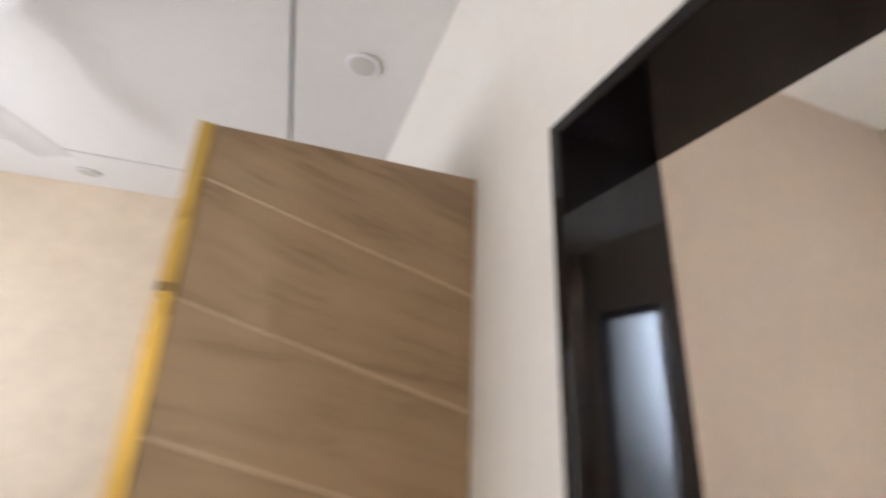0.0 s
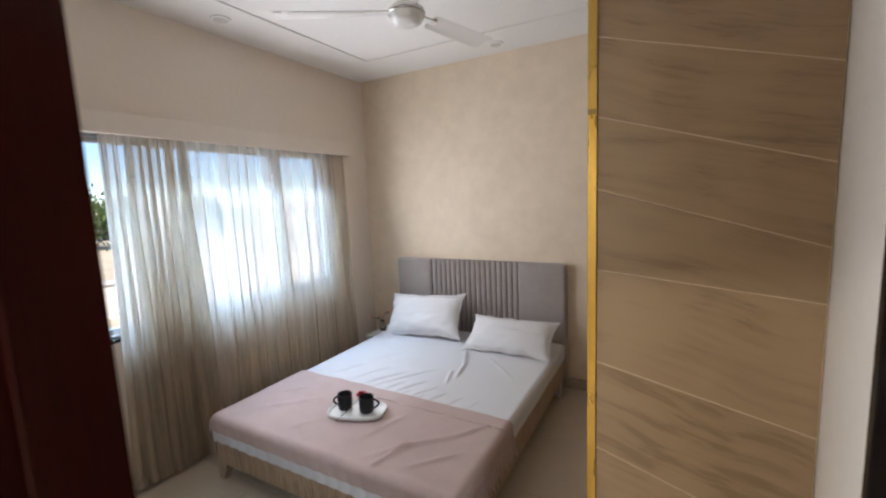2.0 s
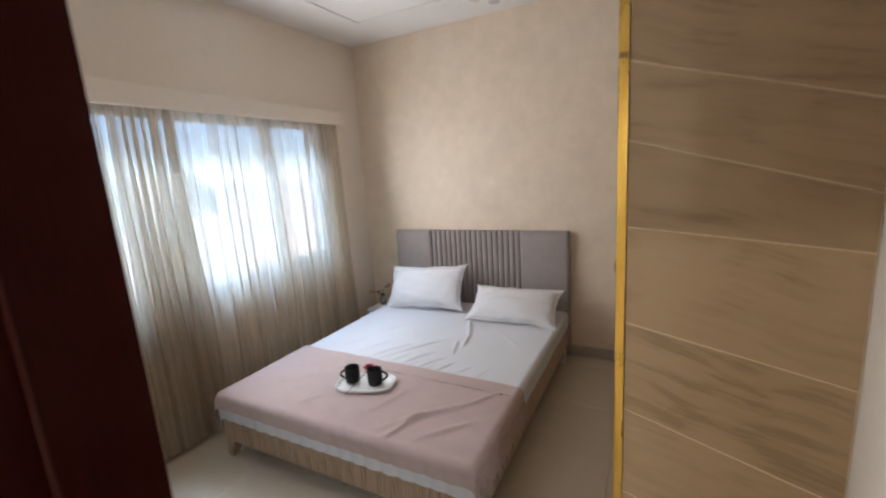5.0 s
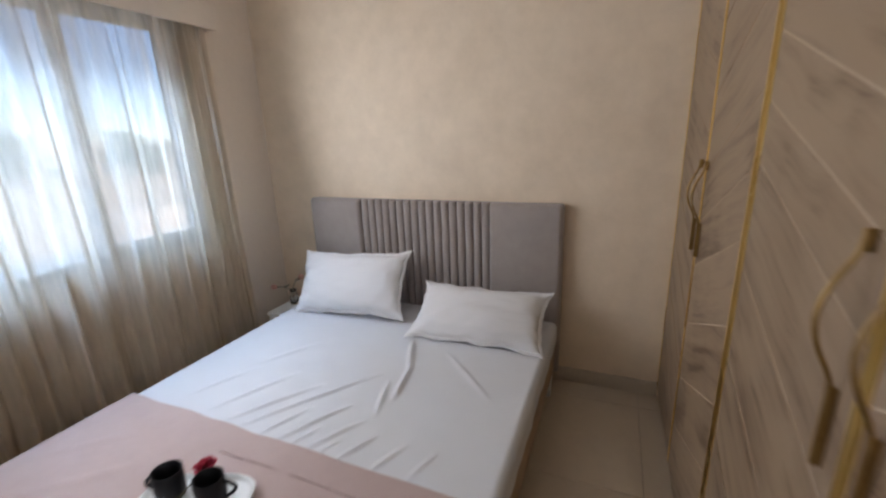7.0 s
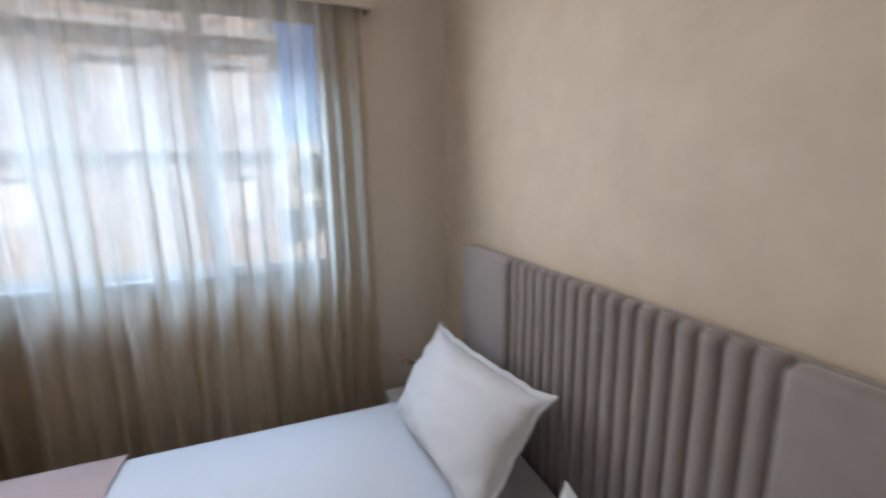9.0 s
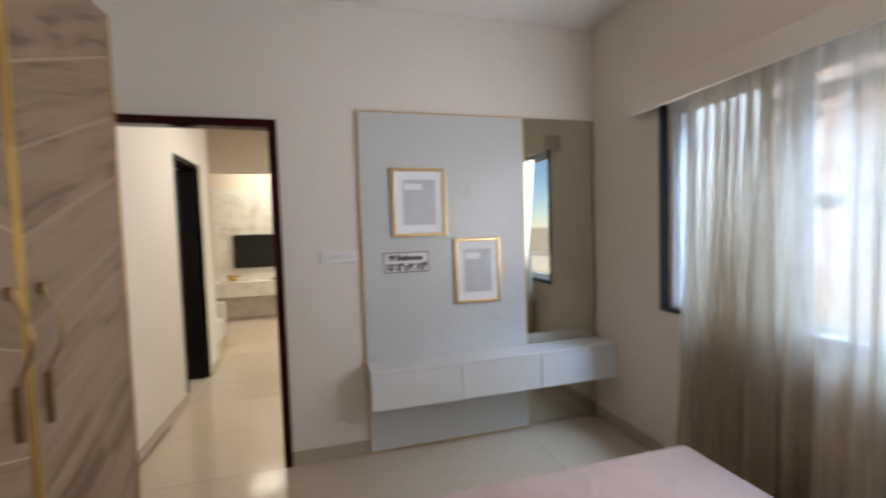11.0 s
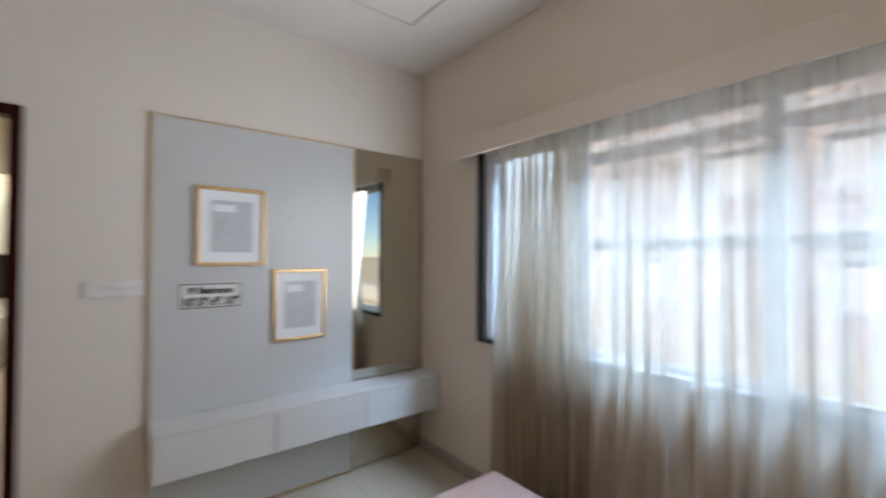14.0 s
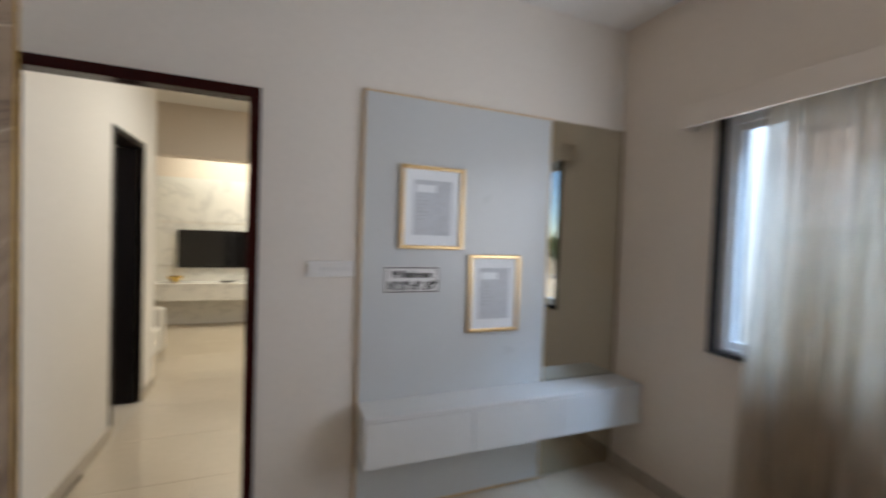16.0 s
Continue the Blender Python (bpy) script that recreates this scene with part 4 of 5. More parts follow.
# ---- tray with two mugs and a rose ----
TX, TY, TZ = 1.145, 1.505, TOP + 0.013
tray = thing("tray", TX, TY, TZ, "oval white ceramic serving tray on the pink throw", "tray")
bm = lathe([(0.02, 0.001), (0.90, 0.0), (0.97, 0.006), (1.0, 0.022), (0.985, 0.024), (0.94, 0.011), (0.87, 0.007), (0.02, 0.007)], 0, 0, 0, 44)
for v in bm.verts:
    rr = math.hypot(v.co.x, v.co.y) or 1.0
    k = rr / (abs(v.co.x) ** 3.2 + abs(v.co.y) ** 3.2) ** (1 / 3.2)
    v.co = pose(TX, TY, TZ, 0, 0, 20) @ Vector((v.co.x * k * 0.168, v.co.y * k * 0.098, v.co.z))
part("dish", bm, M_TRAY, tray, smooth=True)


def mug(x, y, turn):
    t = thing("mug", x, y, TZ + 0.0075, "black ceramic coffee mug standing on the tray", "mug", "mugs on the tray")
    z = TZ + 0.0075
    part("cup", lathe([(0.030, 0), (0.038, 0.004), (0.0415, 0.03), (0.042, 0.09), (0.0405, 0.0915), (0.039, 0.09), (0.038, 0.03), (0.034, 0.010), (0.002, 0.009)], x, y, z, 32), M_BLACKC, t, smooth=True)
    c, s = math.cos(turn), math.sin(turn)
    pts = [(x + c * (0.040 + 0.030 * math.sin(math.pi * i / 10)), y + s * (0.040 + 0.030 * math.sin(math.pi * i / 10)), z + 0.018 + 0.056 * i / 10) for i in range(11)]
    part("handle", tube(pts, 0.0055, 9), M_BLACKC, t, smooth=True)
    return t


mug(TX - 0.088, TY - 0.002, radians(200))
mug(TX + 0.052, TY + 0.022, radians(30))
rose = thing("rose", TX, TY, TZ + 0.02, "single red rose lying across the tray", "flower")
head = bmesh.new()
RX, RY, RZ = TX - 0.022, TY + 0.070, TZ + 0.075
for k in range(16):
    a, rr = k * 2.4, 0.004 + 0.0014 * k
    m = pose(RX + rr * math.cos(a), RY + rr * math.sin(a), RZ - 0.0006 * k, 25 + k * 2.5, 0, math.degrees(a) + 90)
    q = [[head.verts.new(m @ Vector((0.014 * (i - 2) / 2 * math.sin(math.pi * (j + 1) / 5), 0.004 * math.cos(math.pi * (i - 2) / 4), 0.026 * (j / 3 - 0.4)))) for i in range(5)] for j in range(4)]
    for a2, b2 in zip(q, q[1:]):
        for i in range(4):
            head.faces.new((a2[i], a2[i + 1], b2[i + 1], b2[i]))
tagged(part("bloom", head, M_RED, rose, "crimson petals", smooth=True), kind="stuff")
part("stem", tube([(RX, RY, RZ - 0.01), (TX - 0.025, TY + 0.02, TZ + 0.05), (TX - 0.03, TY - 0.055, TZ + 0.030), (TX - 0.035, TY - 0.135, TZ + 0.010)], 0.0022, 7), M_STEM, rose)

# ---- nightstand with flowers ----
ns = thing("nightstand", 0.26, 2.94, 0, "small white laminate nightstand in the corner beside the bed", "nightstand")
NZ = 0.34
part("top", box(0.175, 0.345, 2.755, L - 0.014, NZ - 0.02, NZ, 0.003), M_WHITE, ns)
part("body", box(0.183, 0.340, 2.775, L - 0.016, 0.0, NZ - 0.02, 0.002), M_WHITE, ns)
part("drawer_front", box(0.187, 0.336, 2.758, 2.7745, 0.03, NZ - 0.03, 0.002), M_WHITE, ns)
vase = thing("vase", 0.245, 2.935, NZ, "small clear glass vase on the nightstand", "vase")
part("glass", lathe([(0.026, 0.0), (0.030, 0.02), (0.026, 0.06), (0.018, 0.085), (0.021, 0.10), (0.0195, 0.10), (0.016, 0.085), (0.022, 0.058), (0.025, 0.02), (0.003, 0.006)], 0.245, 2.935, NZ, 24), M_VASE, vase, smooth=True)
for (bx, by, bz) in ((0.182, 2.842, 0.486), (0.297, 2.968, 0.522)):
    f = thing("flower", 0.245, 2.935, NZ + 0.01, "peach rosebud on a thin stem in the vase", "flower", "flowers in the vase")
    part("stem", tube([(0.245, 2.935, NZ + 0.012), (0.243, 2.93, NZ + 0.10), ((0.243 + bx) / 2, (2.93 + by) / 2, bz - 0.012), (bx, by, bz)], 0.003, 7), M_STEM, f)
    d = Vector((bx - 0.245, by - 0.935 - 2.0, bz - NZ - 0.1)).normalized()
    bud = lathe([(0.003, -0.017), (0.013, -0.012), (0.0185, 0.0), (0.0175, 0.012), (0.011, 0.021), (0.002, 0.023)], 0, 0, 0, 14)
    rot = d.to_track_quat("Z", "Y").to_matrix().to_4x4()
    for v in bud.verts:
        v.co = Vector((bx, by, bz)) + rot @ v.co
    part("bud", bud, M_PEACH, f, "peach bud", smooth=True)
    lf = bmesh.new()
    for sgn in (1, -1):
        c0 = Vector(((0.243 + bx) / 2, (2.93 + by) / 2, bz - 0.012))
        pts = [lf.verts.new(c0 + Vector(q)) for q in ((0, 0, 0), (0.014, 0.020 * sgn, 0.008), (0.036, 0.032 * sgn, 0.012), (0.022, 0.006 * sgn, -0.004))]
        lf.faces.new(pts)
    part("leaf", lf, M_STEM, f)

# ---- wall unit opposite the bed ----
PX0, PX1, PZ1 = 0.552, 1.648, 2.117
panel = thing("wall_panel", 1.09, 0.01, 0, "pale grey laminate wall panel edged with thin gold trim", "wall panel")
part("board", box(PX0 + 0.006, PX1 - 0.006, 0.002, 0.020, 0.012, PZ1 - 0.006), M_LAMI, panel)
part("trim", box(PX1 - 0.006, PX1, 0.002, 0.024, 0.004, PZ1, 0.001), M_PGOLD, panel, "thin gold trim")
part("trim", box(PX0, PX0 + 0.006, 0.002, 0.024, 0.004, PZ1, 0.001), M_PGOLD, panel, "thin gold trim")
part("trim", box(PX0 + 0.006, PX1 - 0.006, 0.002, 0.024, PZ1 - 0.006, PZ1, 0.001), M_PGOLD, panel, "thin gold trim")
part("trim", box(PX0 + 0.006, PX1 - 0.006, 0.002, 0.024, 0.004, 0.012, 0.001), M_PGOLD, panel, "thin gold trim")
mirror = thing("mirror", 0.28, 0.01, 0, "tall bronze-tinted wall mirror beside the panel", "mirror")
part("glass", box(0.016, PX0 - 0.001, 0.002, 0.014, 0.010, PZ1, 0.001), M_MIRROR, mirror)
part("edge_strip", box(0.010, 0.0155, 0.002, 0.016, 0.010, PZ1), M_BRASS, mirror, "thin dark edge strip")

SZ0, SZ1, SY = 0.355, 0.584, 0.238
unit = thing("floating_drawer_unit", 0.82, 0.12, SZ0, "white wall-hung drawer unit fixed below the panel", "drawer unit")
part("carcass", box(0.004, 1.640, 0.0255, SY - 0.019, SZ0 + 0.002, SZ1 - 0.020), M_WHITE, unit)
part("top", box(0.003, 1.642, 0.025, SY, SZ1 - 0.019, SZ1, 0.002), M_WHITE, unit)
for a, b in ((0.003, 0.567), (0.572, 1.099), (1.104, 1.642)):
    part("drawer_front", box(a, b, SY - 0.018, SY, SZ0, SZ1 - 0.021, 0.002), M_WHITE, unit)


def framed_print(x0, x1, z0, z1, label):
    t = thing("picture_frame", (x0 + x1) / 2, 0.03, z0, label, "picture", "gilt pictures on the panel")
    y0, y1, f = 0.021, 0.043, 0.020
    for s in ((x0, x0 + f, z0, z1), (x1 - f, x1, z0, z1), (x0 + f, x1 - f, z0, z0 + f), (x0 + f, x1 - f, z1 - f, z1)):
        part("frame_bar", box(s[0], s[1], y0, y1, s[2], s[3], 0.005, 3), M_PGOLD, t)
    part("mount", box(x0 + f, x1 - f, y0, y0 + 0.010, z0 + f, z1 - f), M_PAPER, t, "white mount card")
    mx, mz = (x1 - x0) * 0.20, (z1 - z0) * 0.17
    sheet_ = part("print", box(x0 + mx, x1 - mx, y0 + 0.010, y0 + 0.0115, z0 + mz, z1 - mz), M_PRINT, t, "grey print")
    bars = bmesh.new()
    cx, w = x1 - mx - 0.012, x1 - x0 - 2 * mx
    cuboid(bars, cx - w * 0.52, cx, y0 + 0.0115, y0 + 0.0122, z1 - mz - 0.062, z1 - mz - 0.024)
    part("caption_block", bars, M_PAPER, t, "pale caption block")
    bars = bmesh.new()
    for k in range(7):
        cuboid(bars, cx - 0.01 - w * (0.16 + 0.07 * (k * 5 % 3)), cx - 0.01, y0 + 0.0115, y0 + 0.0122, z1 - mz - 0.088 - 0.019 * k, z1 - mz - 0.084 - 0.019 * k)
    part("caption_lines", bars, surface("print_text", (0.40, 0.40, 0.42), 0.7), t, "rows of tiny print")
    part("glazing", box(x0 + f, x1 - f, y0 + 0.013, y0 + 0.0145, z0 + f, z1 - f), M_GLASS, t).visible_shadow = False
    return t


framed_print(1.109, 1.457, 1.347, 1.773, "small gilt-framed grey print in a white mount")
framed_print(0.747, 1.064, 0.900, 1.324, "small gilt-framed grey print in a white mount, hung lower")

# ---- sign ----
sign = thing("room_sign", 1.37, 0.021, 1.115, "white plastic room-size sign with black lettering on the panel", "sign")
sx0, sx1, sz0, sz1 = 1.232, 1.526, 1.120, 1.257
part("plate", box(sx0, sx1, 0.0205, 0.0235, sz0, sz1, 0.001), M_SIGN, sign)
b = 0.006
part("border", boxes((sx0 + 0.004, sx0 + 0.004 + b, 0.0235, 0.0242, sz0 + 0.004, sz1 - 0.004), (sx1 - 0.004 - b, sx1 - 0.004, 0.0235, 0.0242, sz0 + 0.004, sz1 - 0.004),
                     (sx0 + 0.004 + b, sx1 - 0.004 - b, 0.0235, 0.0242, sz0 + 0.004, sz0 + 0.004 + b), (sx0 + 0.004 + b, sx1 - 0.004 - b, 0.0235, 0.0242, sz1 - 0.004 - b, sz1 - 0.004)), M_INK, sign, "black border")


def lettering(text, x, z, size, width, parent, bold=0.0030):
    """Bold words as a thin mesh that faces into the room."""
    cu = bpy.data.curves.new("lettering", "FONT")
    cu.body, cu.size, cu.align_x, cu.extrude = text, size, "CENTER", 0.0003
    tmp = new("lettering", cu)
    bpy.context.view_layer.update()
    me = bpy.data.meshes.new_from_object(tmp.evaluated_get(bpy.context.evaluated_depsgraph_get()))
    bpy.data.objects.remove(tmp)
    xs = [v.co.x for v in me.vertices]
    k = width / (max(xs) - min(xs))
    me.transform(pose(x, 0.0240, z, 90, 0, 180) @ Matrix.Diagonal((k, 1, 1, 1)))
    words = bmesh.new()
    # strokes thickened by layered copies, each a hair further out
    for n, (dx, dz) in enumerate(((0, 0), (1, 0), (-1, 0), (0, 0.7), (0, -0.7))):
        start = len(words.verts)
        words.from_mesh(me)
        words.verts.ensure_lookup_table()
        for v in words.verts[start:]:
            v.co += Vector((dx * bold, 0.00006 * n, dz * bold))
    words.to_mesh(me)
    words.free()
    me.materials.clear()
    me.materials.append(M_INK)
    ob = new("lettering", me)
    ob.parent, ob.matrix_parent_inverse = parent, root_inverse(parent)
    return tagged(ob, "black printed words")


lettering("M Bedroom", (sx0 + sx1) / 2, 1.200, 0.050, 0.205, sign)
lettering("10'.0\"x9'.10\"", (sx0 + sx1) / 2, 1.137, 0.062, 0.252, sign)

# ---- switch plate ----
sw = thing("switch_plate", 1.77, 0.005, 1.20, "white electrical switch plate beside the door", "switch")
part("plate", box(1.674, 1.894, 0.001, 0.011, 1.204, 1.280, 0.004), M_PLASTIC, sw)
for k in range(5):
    part("rocker", box(1.696 + 0.029 * k, 1.720 + 0.029 * k, 0.011, 0.0165, 1.221, 1.263, 0.002), M_PLASTIC, sw)
for k in range(5):
    part("marking", box(1.706 + 0.029 * k, 1.710 + 0.029 * k, 0.0165, 0.0168, 1.232, 1.252), M_PRINT, sw, "grey marking on the rocker")
part("socket_block", box(1.844, 1.880, 0.011, 0.0145, 1.221, 1.263, 0.002), M_PLASTIC, sw)

# ---- ceiling fan ----
FANX, FANY, FANZ = 1.538, 1.616, 2.495
fan = thing("ceiling_fan", FANX, FANY, FANZ, "white three-blade ceiling fan at rest", "ceiling fan")
part("canopy", lathe([(0.030, -0.088), (0.040, -0.075), (0.052, -0.01), (0.055, 0.0)], FANX, FANY, H, 28), M_FAN, fan, smooth=True)
part("down_rod", tube([(FANX, FANY, FANZ + 0.05), (FANX, FANY, H - 0.07)], 0.012, 14), M_FAN, fan, smooth=True)
motor = part("motor", lathe([(0.004, -0.052), (0.045, -0.048), (0.072, -0.034), (0.086, -0.012), (0.090, 0.008), (0.086, 0.024), (0.060, 0.044), (0.028, 0.060), (0.018, 0.085)], FANX, FANY, FANZ, 36), M_FAN, fan, smooth=True)
part("ring", lathe([(0.0885, 0.000), (0.0925, 0.003), (0.0925, 0.010), (0.0885, 0.013)], FANX, FANY, FANZ, 36), M_CHROME, motor, "steel trim ring", smooth=True)
for ang in (76, -149, -40):
    m = pose(FANX, FANY, FANZ + 0.015, 0, 0, ang)
    bm = bmesh.new()
    rows = []
    n = 14
    for i in range(n + 1):
        f = i / n
        r = 0.165 + 0.465 * f
        w = (0.052 + 0.018 * f) * (1 if f < 0.97 else 0.86)
        tilt = radians(5 * f - 12)
        row = []
        for k in range(5):
            s = (k / 4 - 0.5) * 2 * w
            row.append(m @ Vector((r, s * math.cos(tilt), s * math.sin(tilt) + 0.006 * (1 - (s / w) ** 2))))
        rows.append(row)
    for off in (0.0, -0.003):
        vs = [[bm.verts.new(p + Vector((0, 0, off))) for p in row] for row in rows]
        for a, b2 in zip(vs, vs[1:]):
            for k in range(4):
                bm.faces.new((a[k], a[k + 1], b2[k + 1], b2[k]))
    bmesh.ops.recalc_face_normals(bm, faces=bm.faces)
    blade = part("blade", bm, M_FAN, fan, smooth=True)
    arm = box(0.075, 0.20, -0.022, 0.022, -0.004, 0.004, 0.002)
    for v in arm.verts:
        v.co = m @ v.co
    part("bracket", arm, M_FAN, blade)

# ---- ceiling downlights ----
first_light = None
for (x, y) in ((1.49, 2.93), (1.536, 0.292), (2.79, 1.50), (0.248, 1.53)):
    if first_light is None:
        first_light = thing("ceiling_light", x, y, H, "round white flush ceiling light, switched off", "ceiling light", "ceiling lights of the bedroom")
        part("rim", lathe([(0.050, 0.0), (0.058, -0.002), (0.060, -0.008), (0.056, -0.014), (0.051, -0.012)], x, y, H, 32), M_PLASTIC, first_light, smooth=True)
        part("diffuser", lathe([(0.002, -0.0135), (0.040, -0.0132), (0.051, -0.0105)], x, y, H, 32), M_SHADE, first_light, smooth=True)
    else:
        copy_thing(first_light, pose(x, y, H))

# ---- picture outside the bedroom door ----
op = thing("picture_frame", 1.8, -0.12, 1.285, "deep black-framed picture on the passage side wall", "picture")
ox0, ox1, oz0, oz1, oy0, oy1 = 1.53, 2.023, 1.285, 1.82, -0.130, -0.1055
for s in ((ox0, ox0 + 0.025, oz0, oz1), (ox1 - 0.025, ox1, oz0, oz1), (ox0 + 0.025, ox1 - 0.025, oz0, oz0 + 0.025), (ox0 + 0.025, ox1 - 0.025, oz1 - 0.025, oz1)):
    part("frame_bar", box(s[0], s[1], oy0, oy1, s[2], s[3], 0.002), M_TVB, op)
part("mount", box(ox0 + 0.025, ox1 - 0.025, oy0 + 0.014, oy1, oz0 + 0.025, oz1 - 0.025), M_PAPER, op, "pale mount card")
part("inner_bead", box(ox0 + 0.025, ox0 + 0.029, oy0 + 0.008, oy0 + 0.014, oz0 + 0.025, oz1 - 0.025), M_CHROME, op)
part("inner_bead", box(*(ox1 - 0.029, ox1 - 0.025, oy0 + 0.008, oy0 + 0.014, oz0 + 0.025, oz1 - 0.025)), M_CHROME, op)
part("print", box(ox0 + 0.08, ox1 - 0.05, oy0 + 0.011, oy0 + 0.0138, oz0 + 0.07, oz1 - 0.07), surface("landscape_print", (0.62, 0.68, 0.69), 0.4, big=3, small=6, vary=0.16, stretch=(1, 1, 3)), op, "soft grey-green print")

# ---- living room things ----
mw = thing("marble_wall", 2.6, TVY, 0, "white veined marble cladding behind the television", "wall cladding")
for i in range(5):
    xa = 3.66 - 0.62 * (i + 1)
    for (za, zb) in ((0.0, 0.86), (0.865, 1.50), (1.505, 2.155)):
        part("marble_slab", box(xa + 0.0015, xa + 0.6185, TVY + 0.002, TVY + 0.03, za + 0.001, zb - 0.001, 0.0015), M_MARBLE, mw)
con = thing("wall_console", 2.6, TVY + 0.2, 0.40, "floating white marble console below the television", "console")
part("top", box(0.6, 3.62, TVY + 0.031, TVY + 0.40, 0.605, 0.64, 0.002), M_MARBLE, con)
part("front", box(0.6, 3.62, TVY + 0.375, TVY + 0.395, 0.40, 0.604, 0.002), M_MARBLE, con)
part("underside", box(0.6, 3.62, TVY + 0.031, TVY + 0.374, 0.40, 0.42), M_MARBLE, con)
tv = thing("television", 2.85, TVY + 0.06, 0.85, "flat black television on the marble wall", "television")
part("bezel", box(2.35, 3.36, TVY + 0.045, TVY + 0.085, 0.84, 1.395, 0.006), M_TVB, tv)
part("screen", box(2.362, 3.348, TVY + 0.085, TVY + 0.0865, 0.862, 1.383), surface("screen_glass", (0.006, 0.006, 0.007), 0.07), tv, "dark glossy screen")
part("wall_bracket", box(2.7, 3.0, TVY + 0.0305, TVY + 0.0448, 1.0, 1.25), M_TVB, tv)
bowl = thing("bowl", 3.36, TVY + 0.2, 0.64, "small brass bowl on the console", "bowl")
part("basin", lathe([(0.035, 0.0), (0.03, 0.012), (0.06, 0.035), (0.105, 0.085), (0.100, 0.086), (0.055, 0.040), (0.004, 0.026)], 3.36, TVY + 0.2, 0.64, 26), M_GOLD, bowl, smooth=True)
rc = thing("remote_control", 2.70, TVY + 0.22, 0.64, "black remote control lying on the console", "remote control")
part("case", box(2.60, 2.78, TVY + 0.20, TVY + 0.245, 0.641, 0.658, 0.004), M_TVB, rc)
sofa = thing("armchair", 3.5, -2.76, 0, "white leatherette armchair with thin metal legs", "armchair")
part("base", box(3.12, 3.80, -3.0, -2.52, 0.13, 0.40, 0.03, 3), M_SOFA, sofa)
part("armrest", box(3.10, 3.80, -2.52, -2.42, 0.13, 0.58, 0.03, 3), M_SOFA, sofa)
part("armrest", box(3.10, 3.80, -3.10, -3.0, 0.13, 0.58, 0.03, 3), M_SOFA, sofa)
part("backrest", box(3.80, 3.95, -3.10, -2.42, 0.13, 0.80, 0.04, 3), M_SOFA, sofa)
for (x, y) in ((3.13, -2.46), (3.90, -2.46), (3.13, -3.06), (3.90, -3.06)):
    part("leg", tube([(x, y, 0.0), (x, y, 0.135)], 0.014, 12), M_CHROME, sofa)
for i, x in enumerate((1.4, 2.3, 3.2)):
    dl = thing("ceiling_light", x, -4.45, H, "lit round ceiling light of the living room", "ceiling light", "living room ceiling lights")
    part("rim", lathe([(0.060, 0.0), (0.070, -0.003), (0.070, -0.010), (0.060, -0.012)], x, -4.45, H, 28), M_PLASTIC, dl, smooth=True)
    part("diffuser", lathe([(0.002, -0.012), (0.058, -0.0118), (0.0599, -0.009)], x, -4.45, H, 28), M_GLOW, dl, smooth=True)

# ---- outdoors ----
GZ = -0.75
setting("ground", box(-400, 400, -400, 400, GZ - 1.0, GZ), M_EARTH, "dry sandy ground")
setting("foundation", box(-0.5, 5.4, -6.0, 3.5, GZ, -0.06), M_CONC, "concrete plinth of the house")


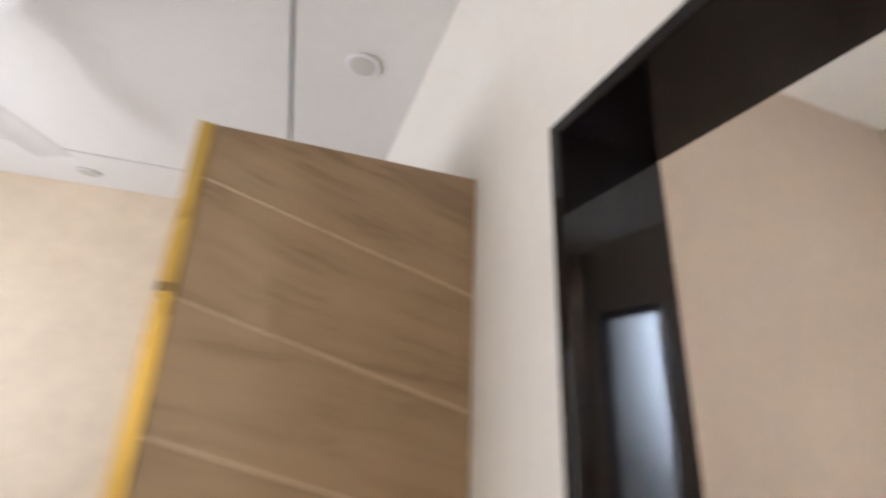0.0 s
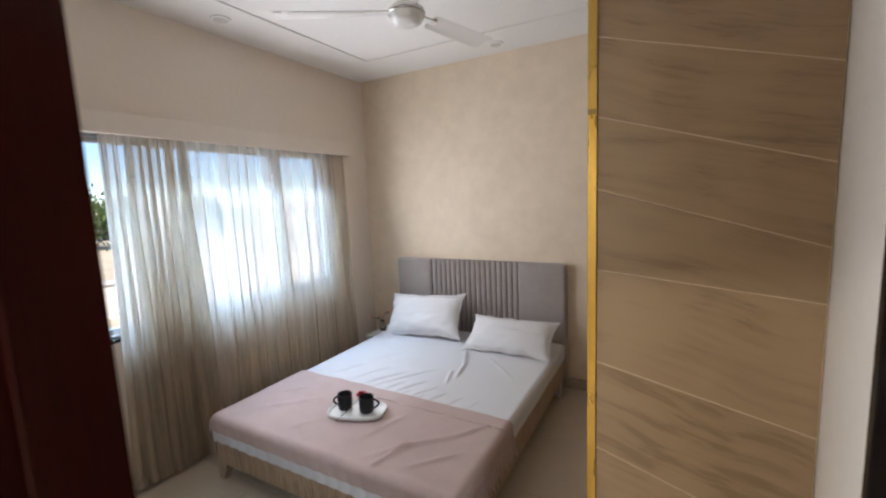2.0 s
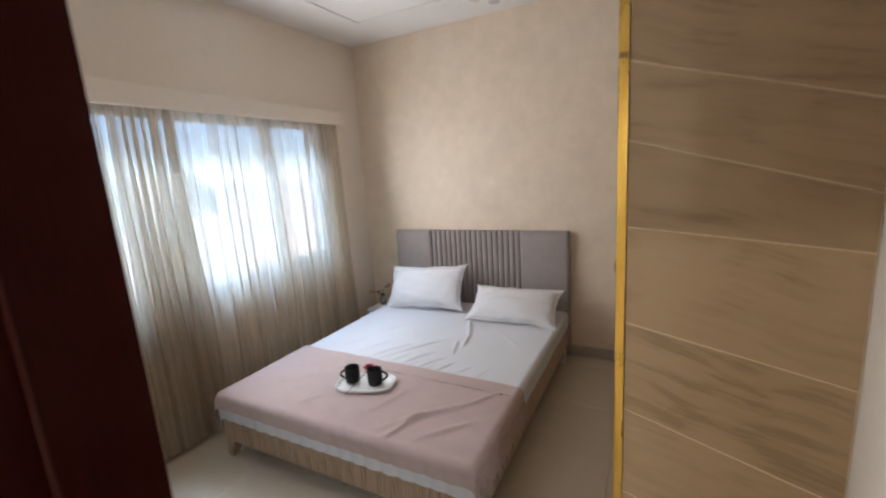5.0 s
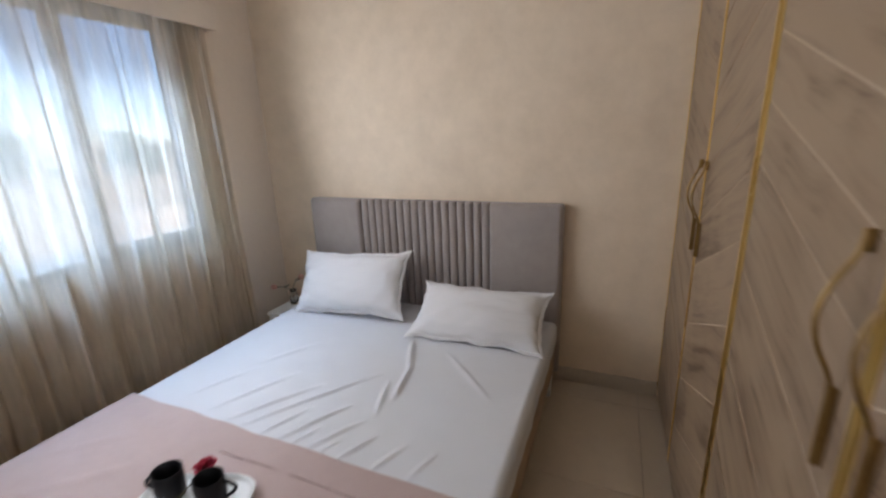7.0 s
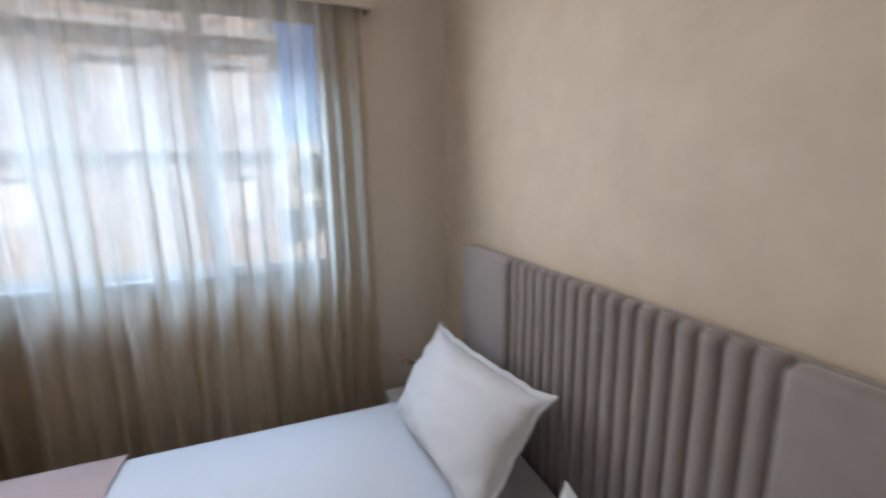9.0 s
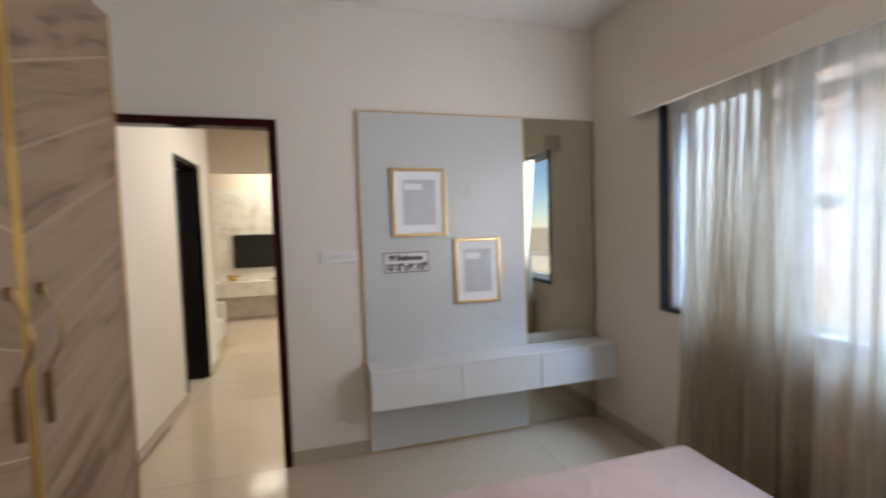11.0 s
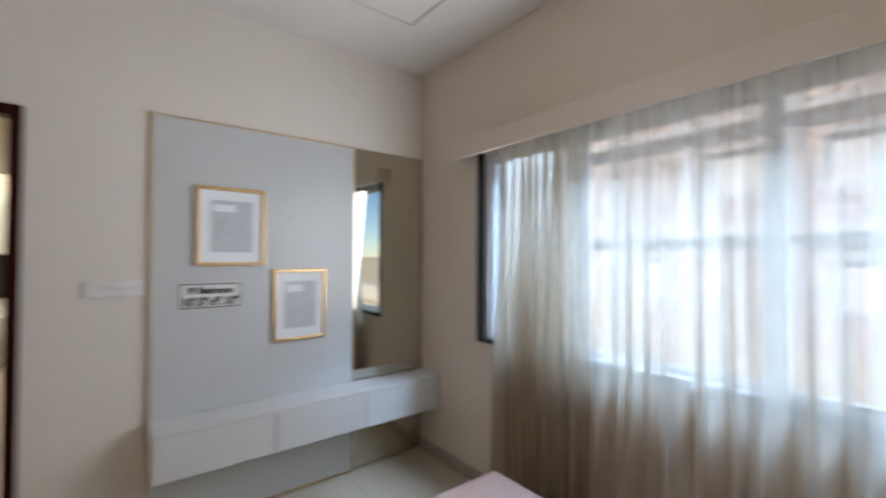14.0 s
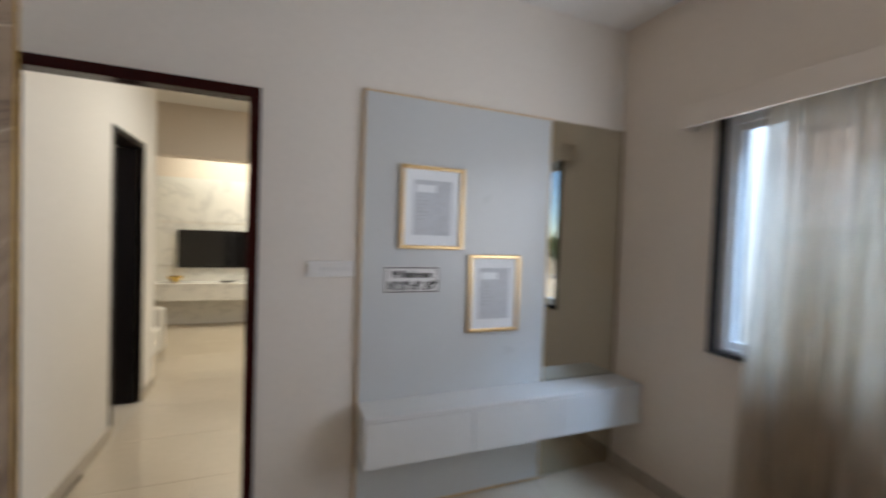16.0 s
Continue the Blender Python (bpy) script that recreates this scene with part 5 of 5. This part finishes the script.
def brick_house(x0, x1, y0, y1, z0, floors, label):
    h = thing("unfinished_building", (x0 + x1) / 2, (y0 + y1) / 2, z0, label, "building")
    step = 2.9
    for f in range(floors):
        z = z0 + f * step
        part("slab", box(x0 - 0.25, x1 + 0.25, y0 - 0.25, y1 + 0.25, z + step - 0.18, z + step), M_CONC, h)
        ny = 4
        for i in range(ny + 1):
            y = y0 + (y1 - y0 - 0.3) * i / ny
            part("column", box(x1 - 0.3, x1, y, y + 0.3, z, z + step - 0.18), M_CONC, h)
        bays = (y1 - y0 - 0.3) / ny
        for i in range(ny):
            a, b_ = y0 + 0.3 + bays * i, y0 + bays * (i + 1)
            wall = bmesh.new()
            rows_ = int((step - 0.18) / 0.16)
            hole = (a + 0.45, b_ - 0.35, 0.95, 2.1) if (i + f) % 3 != 2 else None
            for r in range(rows_):
                yy = a - (0.15 if r % 2 else 0)
                while yy < b_:
                    p0, p1 = max(yy, a), min(yy + 0.29, b_)
                    zz = 0.16 * r
                    inside = hole and p1 > hole[0] and p0 < hole[1] and zz + 0.15 > hole[2] and zz < hole[3]
                    if not inside and p1 - p0 > 0.03:
                        vs = [wall.verts.new(q) for q in ((x1 - 0.06, p0, z + zz), (x1 - 0.06, p1, z + zz), (x1 - 0.06, p1, z + zz + 0.148), (x1 - 0.06, p0, z + zz + 0.148))]
                        wall.faces.new(vs)
                    yy += 0.30
            part("brick_infill", wall, M_BRICK, h)
            part("mortar_backing", boxes(*([(x1 - 0.2, x1 - 0.07, a, b_, z, z + 0.95), (x1 - 0.2, x1 - 0.07, a, a + 0.45, z + 0.95, z + 2.1), (x1 - 0.2, x1 - 0.07, b_ - 0.35, b_, z + 0.95, z + 2.1), (x1 - 0.2, x1 - 0.07, a, b_, z + 2.1, z + step - 0.18)] if hole else [(x1 - 0.2, x1 - 0.07, a, b_, z, z + step - 0.18)])), M_CONC, h)
    for f in range(floors):
        for i in range(4):
            if (i + f) % 3 != 2:
                a, b_ = y0 + 0.3 + bays * i, y0 + bays * (i + 1)
                part("blocked_opening", box(x1 - 0.24, x1 - 0.202, a + 0.44, b_ - 0.34, z0 + f * step + 0.94, z0 + f * step + 2.11), M_PALE, h)
    part("rear_wall", box(x0, x0 + 0.2, y0, y1, z0, z0 + floors * step - 0.2), M_BRICK, h)
    part("side_wall", box(x0 + 0.2, x1 - 0.3, y0, y0 + 0.2, z0, z0 + floors * step - 0.2), M_BRICK, h)
    part("side_wall", box(x0 + 0.2, x1 - 0.3, y1 - 0.2, y1, z0, z0 + floors * step - 0.2), M_BRICK, h)
    return h


brick_house(-19, -11, -7.5, 2.4, GZ, 3, "unfinished grey concrete and brick building across the yard")


def plain_house(x0, x1, y0, y1, z0, z1, label, windows):
    h = thing("house", (x0 + x1) / 2, (y0 + y1) / 2, z0, label, "house")
    part("wall", box(x0, x1, y0, y1, z0, z1), M_PALE, h)
    part("roof", boxes((x0 - 0.2, x1 + 0.2, y0 - 0.2, y1 + 0.2, z1, z1 + 0.18), (x0, x1, y0 - 0.1, y0, z1 + 0.18, z1 + 0.9), (x0, x1, y1, y1 + 0.1, z1 + 0.18, z1 + 0.9), (x1, x1 + 0.1, y0 - 0.1, y1 + 0.1, z1 + 0.18, z1 + 0.9)), M_PALE, h)
    for i in range(windows):
        y = y0 + (y1 - y0) * (i + 0.5) / windows
        for z in [z0 + 1.2 + 3.0 * k for k in range(int((z1 - z0) / 3.0))]:
            w_ = part("window", box(x1 + 0.002, x1 + 0.06, y - 0.6, y + 0.6, z, z + 1.2), M_UPVC, h)
            part("pane", box(x1 + 0.061, x1 + 0.065, y - 0.52, y + 0.52, z + 0.08, z + 1.12), surface("dark_window", (0.05, 0.06, 0.08), 0.1), w_)
    return h


plain_house(-46, -36, 10, 24, GZ - 1.5, GZ + 1.5, "low cream house with a flat roof beyond the yard", 4)
plain_house(-62, -52, -2, 7, GZ - 1.5, GZ + 4.8, "cream two-storey house far off", 3)
plain_house(-40, -32, 34, 50, GZ - 1.5, GZ + 1.6, "low pale house with a flat roof far off", 4)
wallb = thing("boundary_wall", -9, 9, GZ, "low pale rendered boundary wall round the yard", "wall")
part("wall_body", box(-8.2, -8.0, 3.2, 26, GZ, GZ + 0.75), M_PALE, wallb)
part("coping", box(-8.25, -7.95, 3.2, 26, GZ + 0.75, GZ + 0.82, 0.01), M_CONC, wallb)
slab_pile = thing("concrete_slab", -6.4, 4.3, GZ, "grey concrete slab leaning in the yard", "slab")
bm = box(-0.9, 0.9, -0.08, 0.08, 0, 1.5, 0.03)
for v in bm.verts:
    v.co = pose(-6.4, 4.3, GZ, 14, 28, 62) @ v.co
part("panel", bm, M_CONC, slab_pile)


def tree(x, y, z, height, spread, seed, label):
    rnd_ = random.Random(seed)
    t = thing("tree", x, y, z, label, "tree")
    trunk = tube([(x, y, z), (x + 0.1, y + 0.05, z + height * 0.3), (x - 0.05, y + 0.1, z + height * 0.62)], 0.16, 9, None, 0.55)
    tips = []
    for k in range(8):
        a = k * 0.79 + rnd_.uniform(-0.3, 0.3)
        s = Vector((x, y, z + height * rnd_.uniform(0.32, 0.58)))
        e = s + Vector((math.cos(a) * spread * rnd_.uniform(0.4, 0.8), math.sin(a) * spread * rnd_.uniform(0.4, 0.8), height * rnd_.uniform(0.1, 0.36)))
        tube([s, (s + e) / 2 + Vector((0, 0, 0.15)), e], 0.06, 6, trunk, 0.4)
        tips += [e, (s + e) / 2]
    part("trunk", trunk, M_BARK, t)
    crown = bmesh.new()
    for tip in tips:
        for k in range(150):
            p = tip + Vector((rnd_.gauss(0, spread * 0.22), rnd_.gauss(0, spread * 0.22), rnd_.gauss(0, height * 0.085)))
            m = Matrix.Translation(p) @ Euler((rnd_.uniform(0, 6.3), rnd_.uniform(0, 6.3), rnd_.uniform(0, 6.3))).to_matrix().to_4x4()
            s = rnd_.uniform(0.09, 0.2)
            crown.faces.new([crown.verts.new(m @ Vector(q)) for q in ((-s, 0, 0), (0, -s * 0.45, 0), (s, 0, 0.02), (0, s * 0.45, 0))])
    part("crown", crown, M_GREEN, t)


tree(-27, 12, GZ - 1.0, 4.6, 2.4, 3, "broad green tree beyond the yard")
tree(-30, 21, GZ - 1.0, 4.2, 2.6, 4, "broad green tree beyond the yard")
tree(-24, 31, GZ - 1.0, 4.0, 2.2, 5, "broad green tree beyond the yard")
tree(-30, 5.5, GZ - 1.0, 5.5, 2.4, 6, "broad green tree beside the unfinished building")

# ---- floor tiles, last ----
floor = setting("floor", box(-1.6, 5.0, TVY, L, -0.06, -0.003), M_GROUT, "glossy cream vitrified floor tiles")


def tile_mesh(sx, sy):
    bm = bmesh.new()
    g, c = 0.0011, 0.0012
    lo = [bm.verts.new(q) for q in ((g, g, -0.004), (sx - g, g, -0.004), (sx - g, sy - g, -0.004), (g, sy - g, -0.004))]
    mid = [bm.verts.new(q) for q in ((g, g, -c), (sx - g, g, -c), (sx - g, sy - g, -c), (g, sy - g, -c))]
    hi = [bm.verts.new(q) for q in ((g + c, g + c, 0), (sx - g - c, g + c, 0), (sx - g - c, sy - g - c, 0), (g + c, sy - g - c, 0))]
    for p, q in ((lo, mid), (mid, hi)):
        for i in range(4):
            bm.faces.new((p[i], p[(i + 1) % 4], q[(i + 1) % 4], q[i]))
    bm.faces.new(hi)
    return mesh_of("tile", bm, M_TILE)


TILE = 0.6
tiles = {}


def lay(x0, x1, y0, y1):
    y = y0
    while y < y1 - 0.01:
        sy = min(TILE, y1 - y)
        x = x0
        while x < x1 - 0.01:
            sx = min(TILE, x1 - x)
            key = (round(sx, 3), round(sy, 3))
            if key not in tiles:
                tiles[key] = tile_mesh(sx, sy)
            ob = new("tile", tiles[key])
            ob.location = (x, y, 0)
            ob.parent = floor
            x += sx
        y += sy


lay(0.0, W, -0.11 + 0.11, L)
lay(0.62, PX, -0.6 * 4, 0.0)
lay(0.62, 5.0, TVY, -2.4)
lay(PX, 4.9, -2.19, -0.96)
lay(W, BX1, -0.84, 0.85)
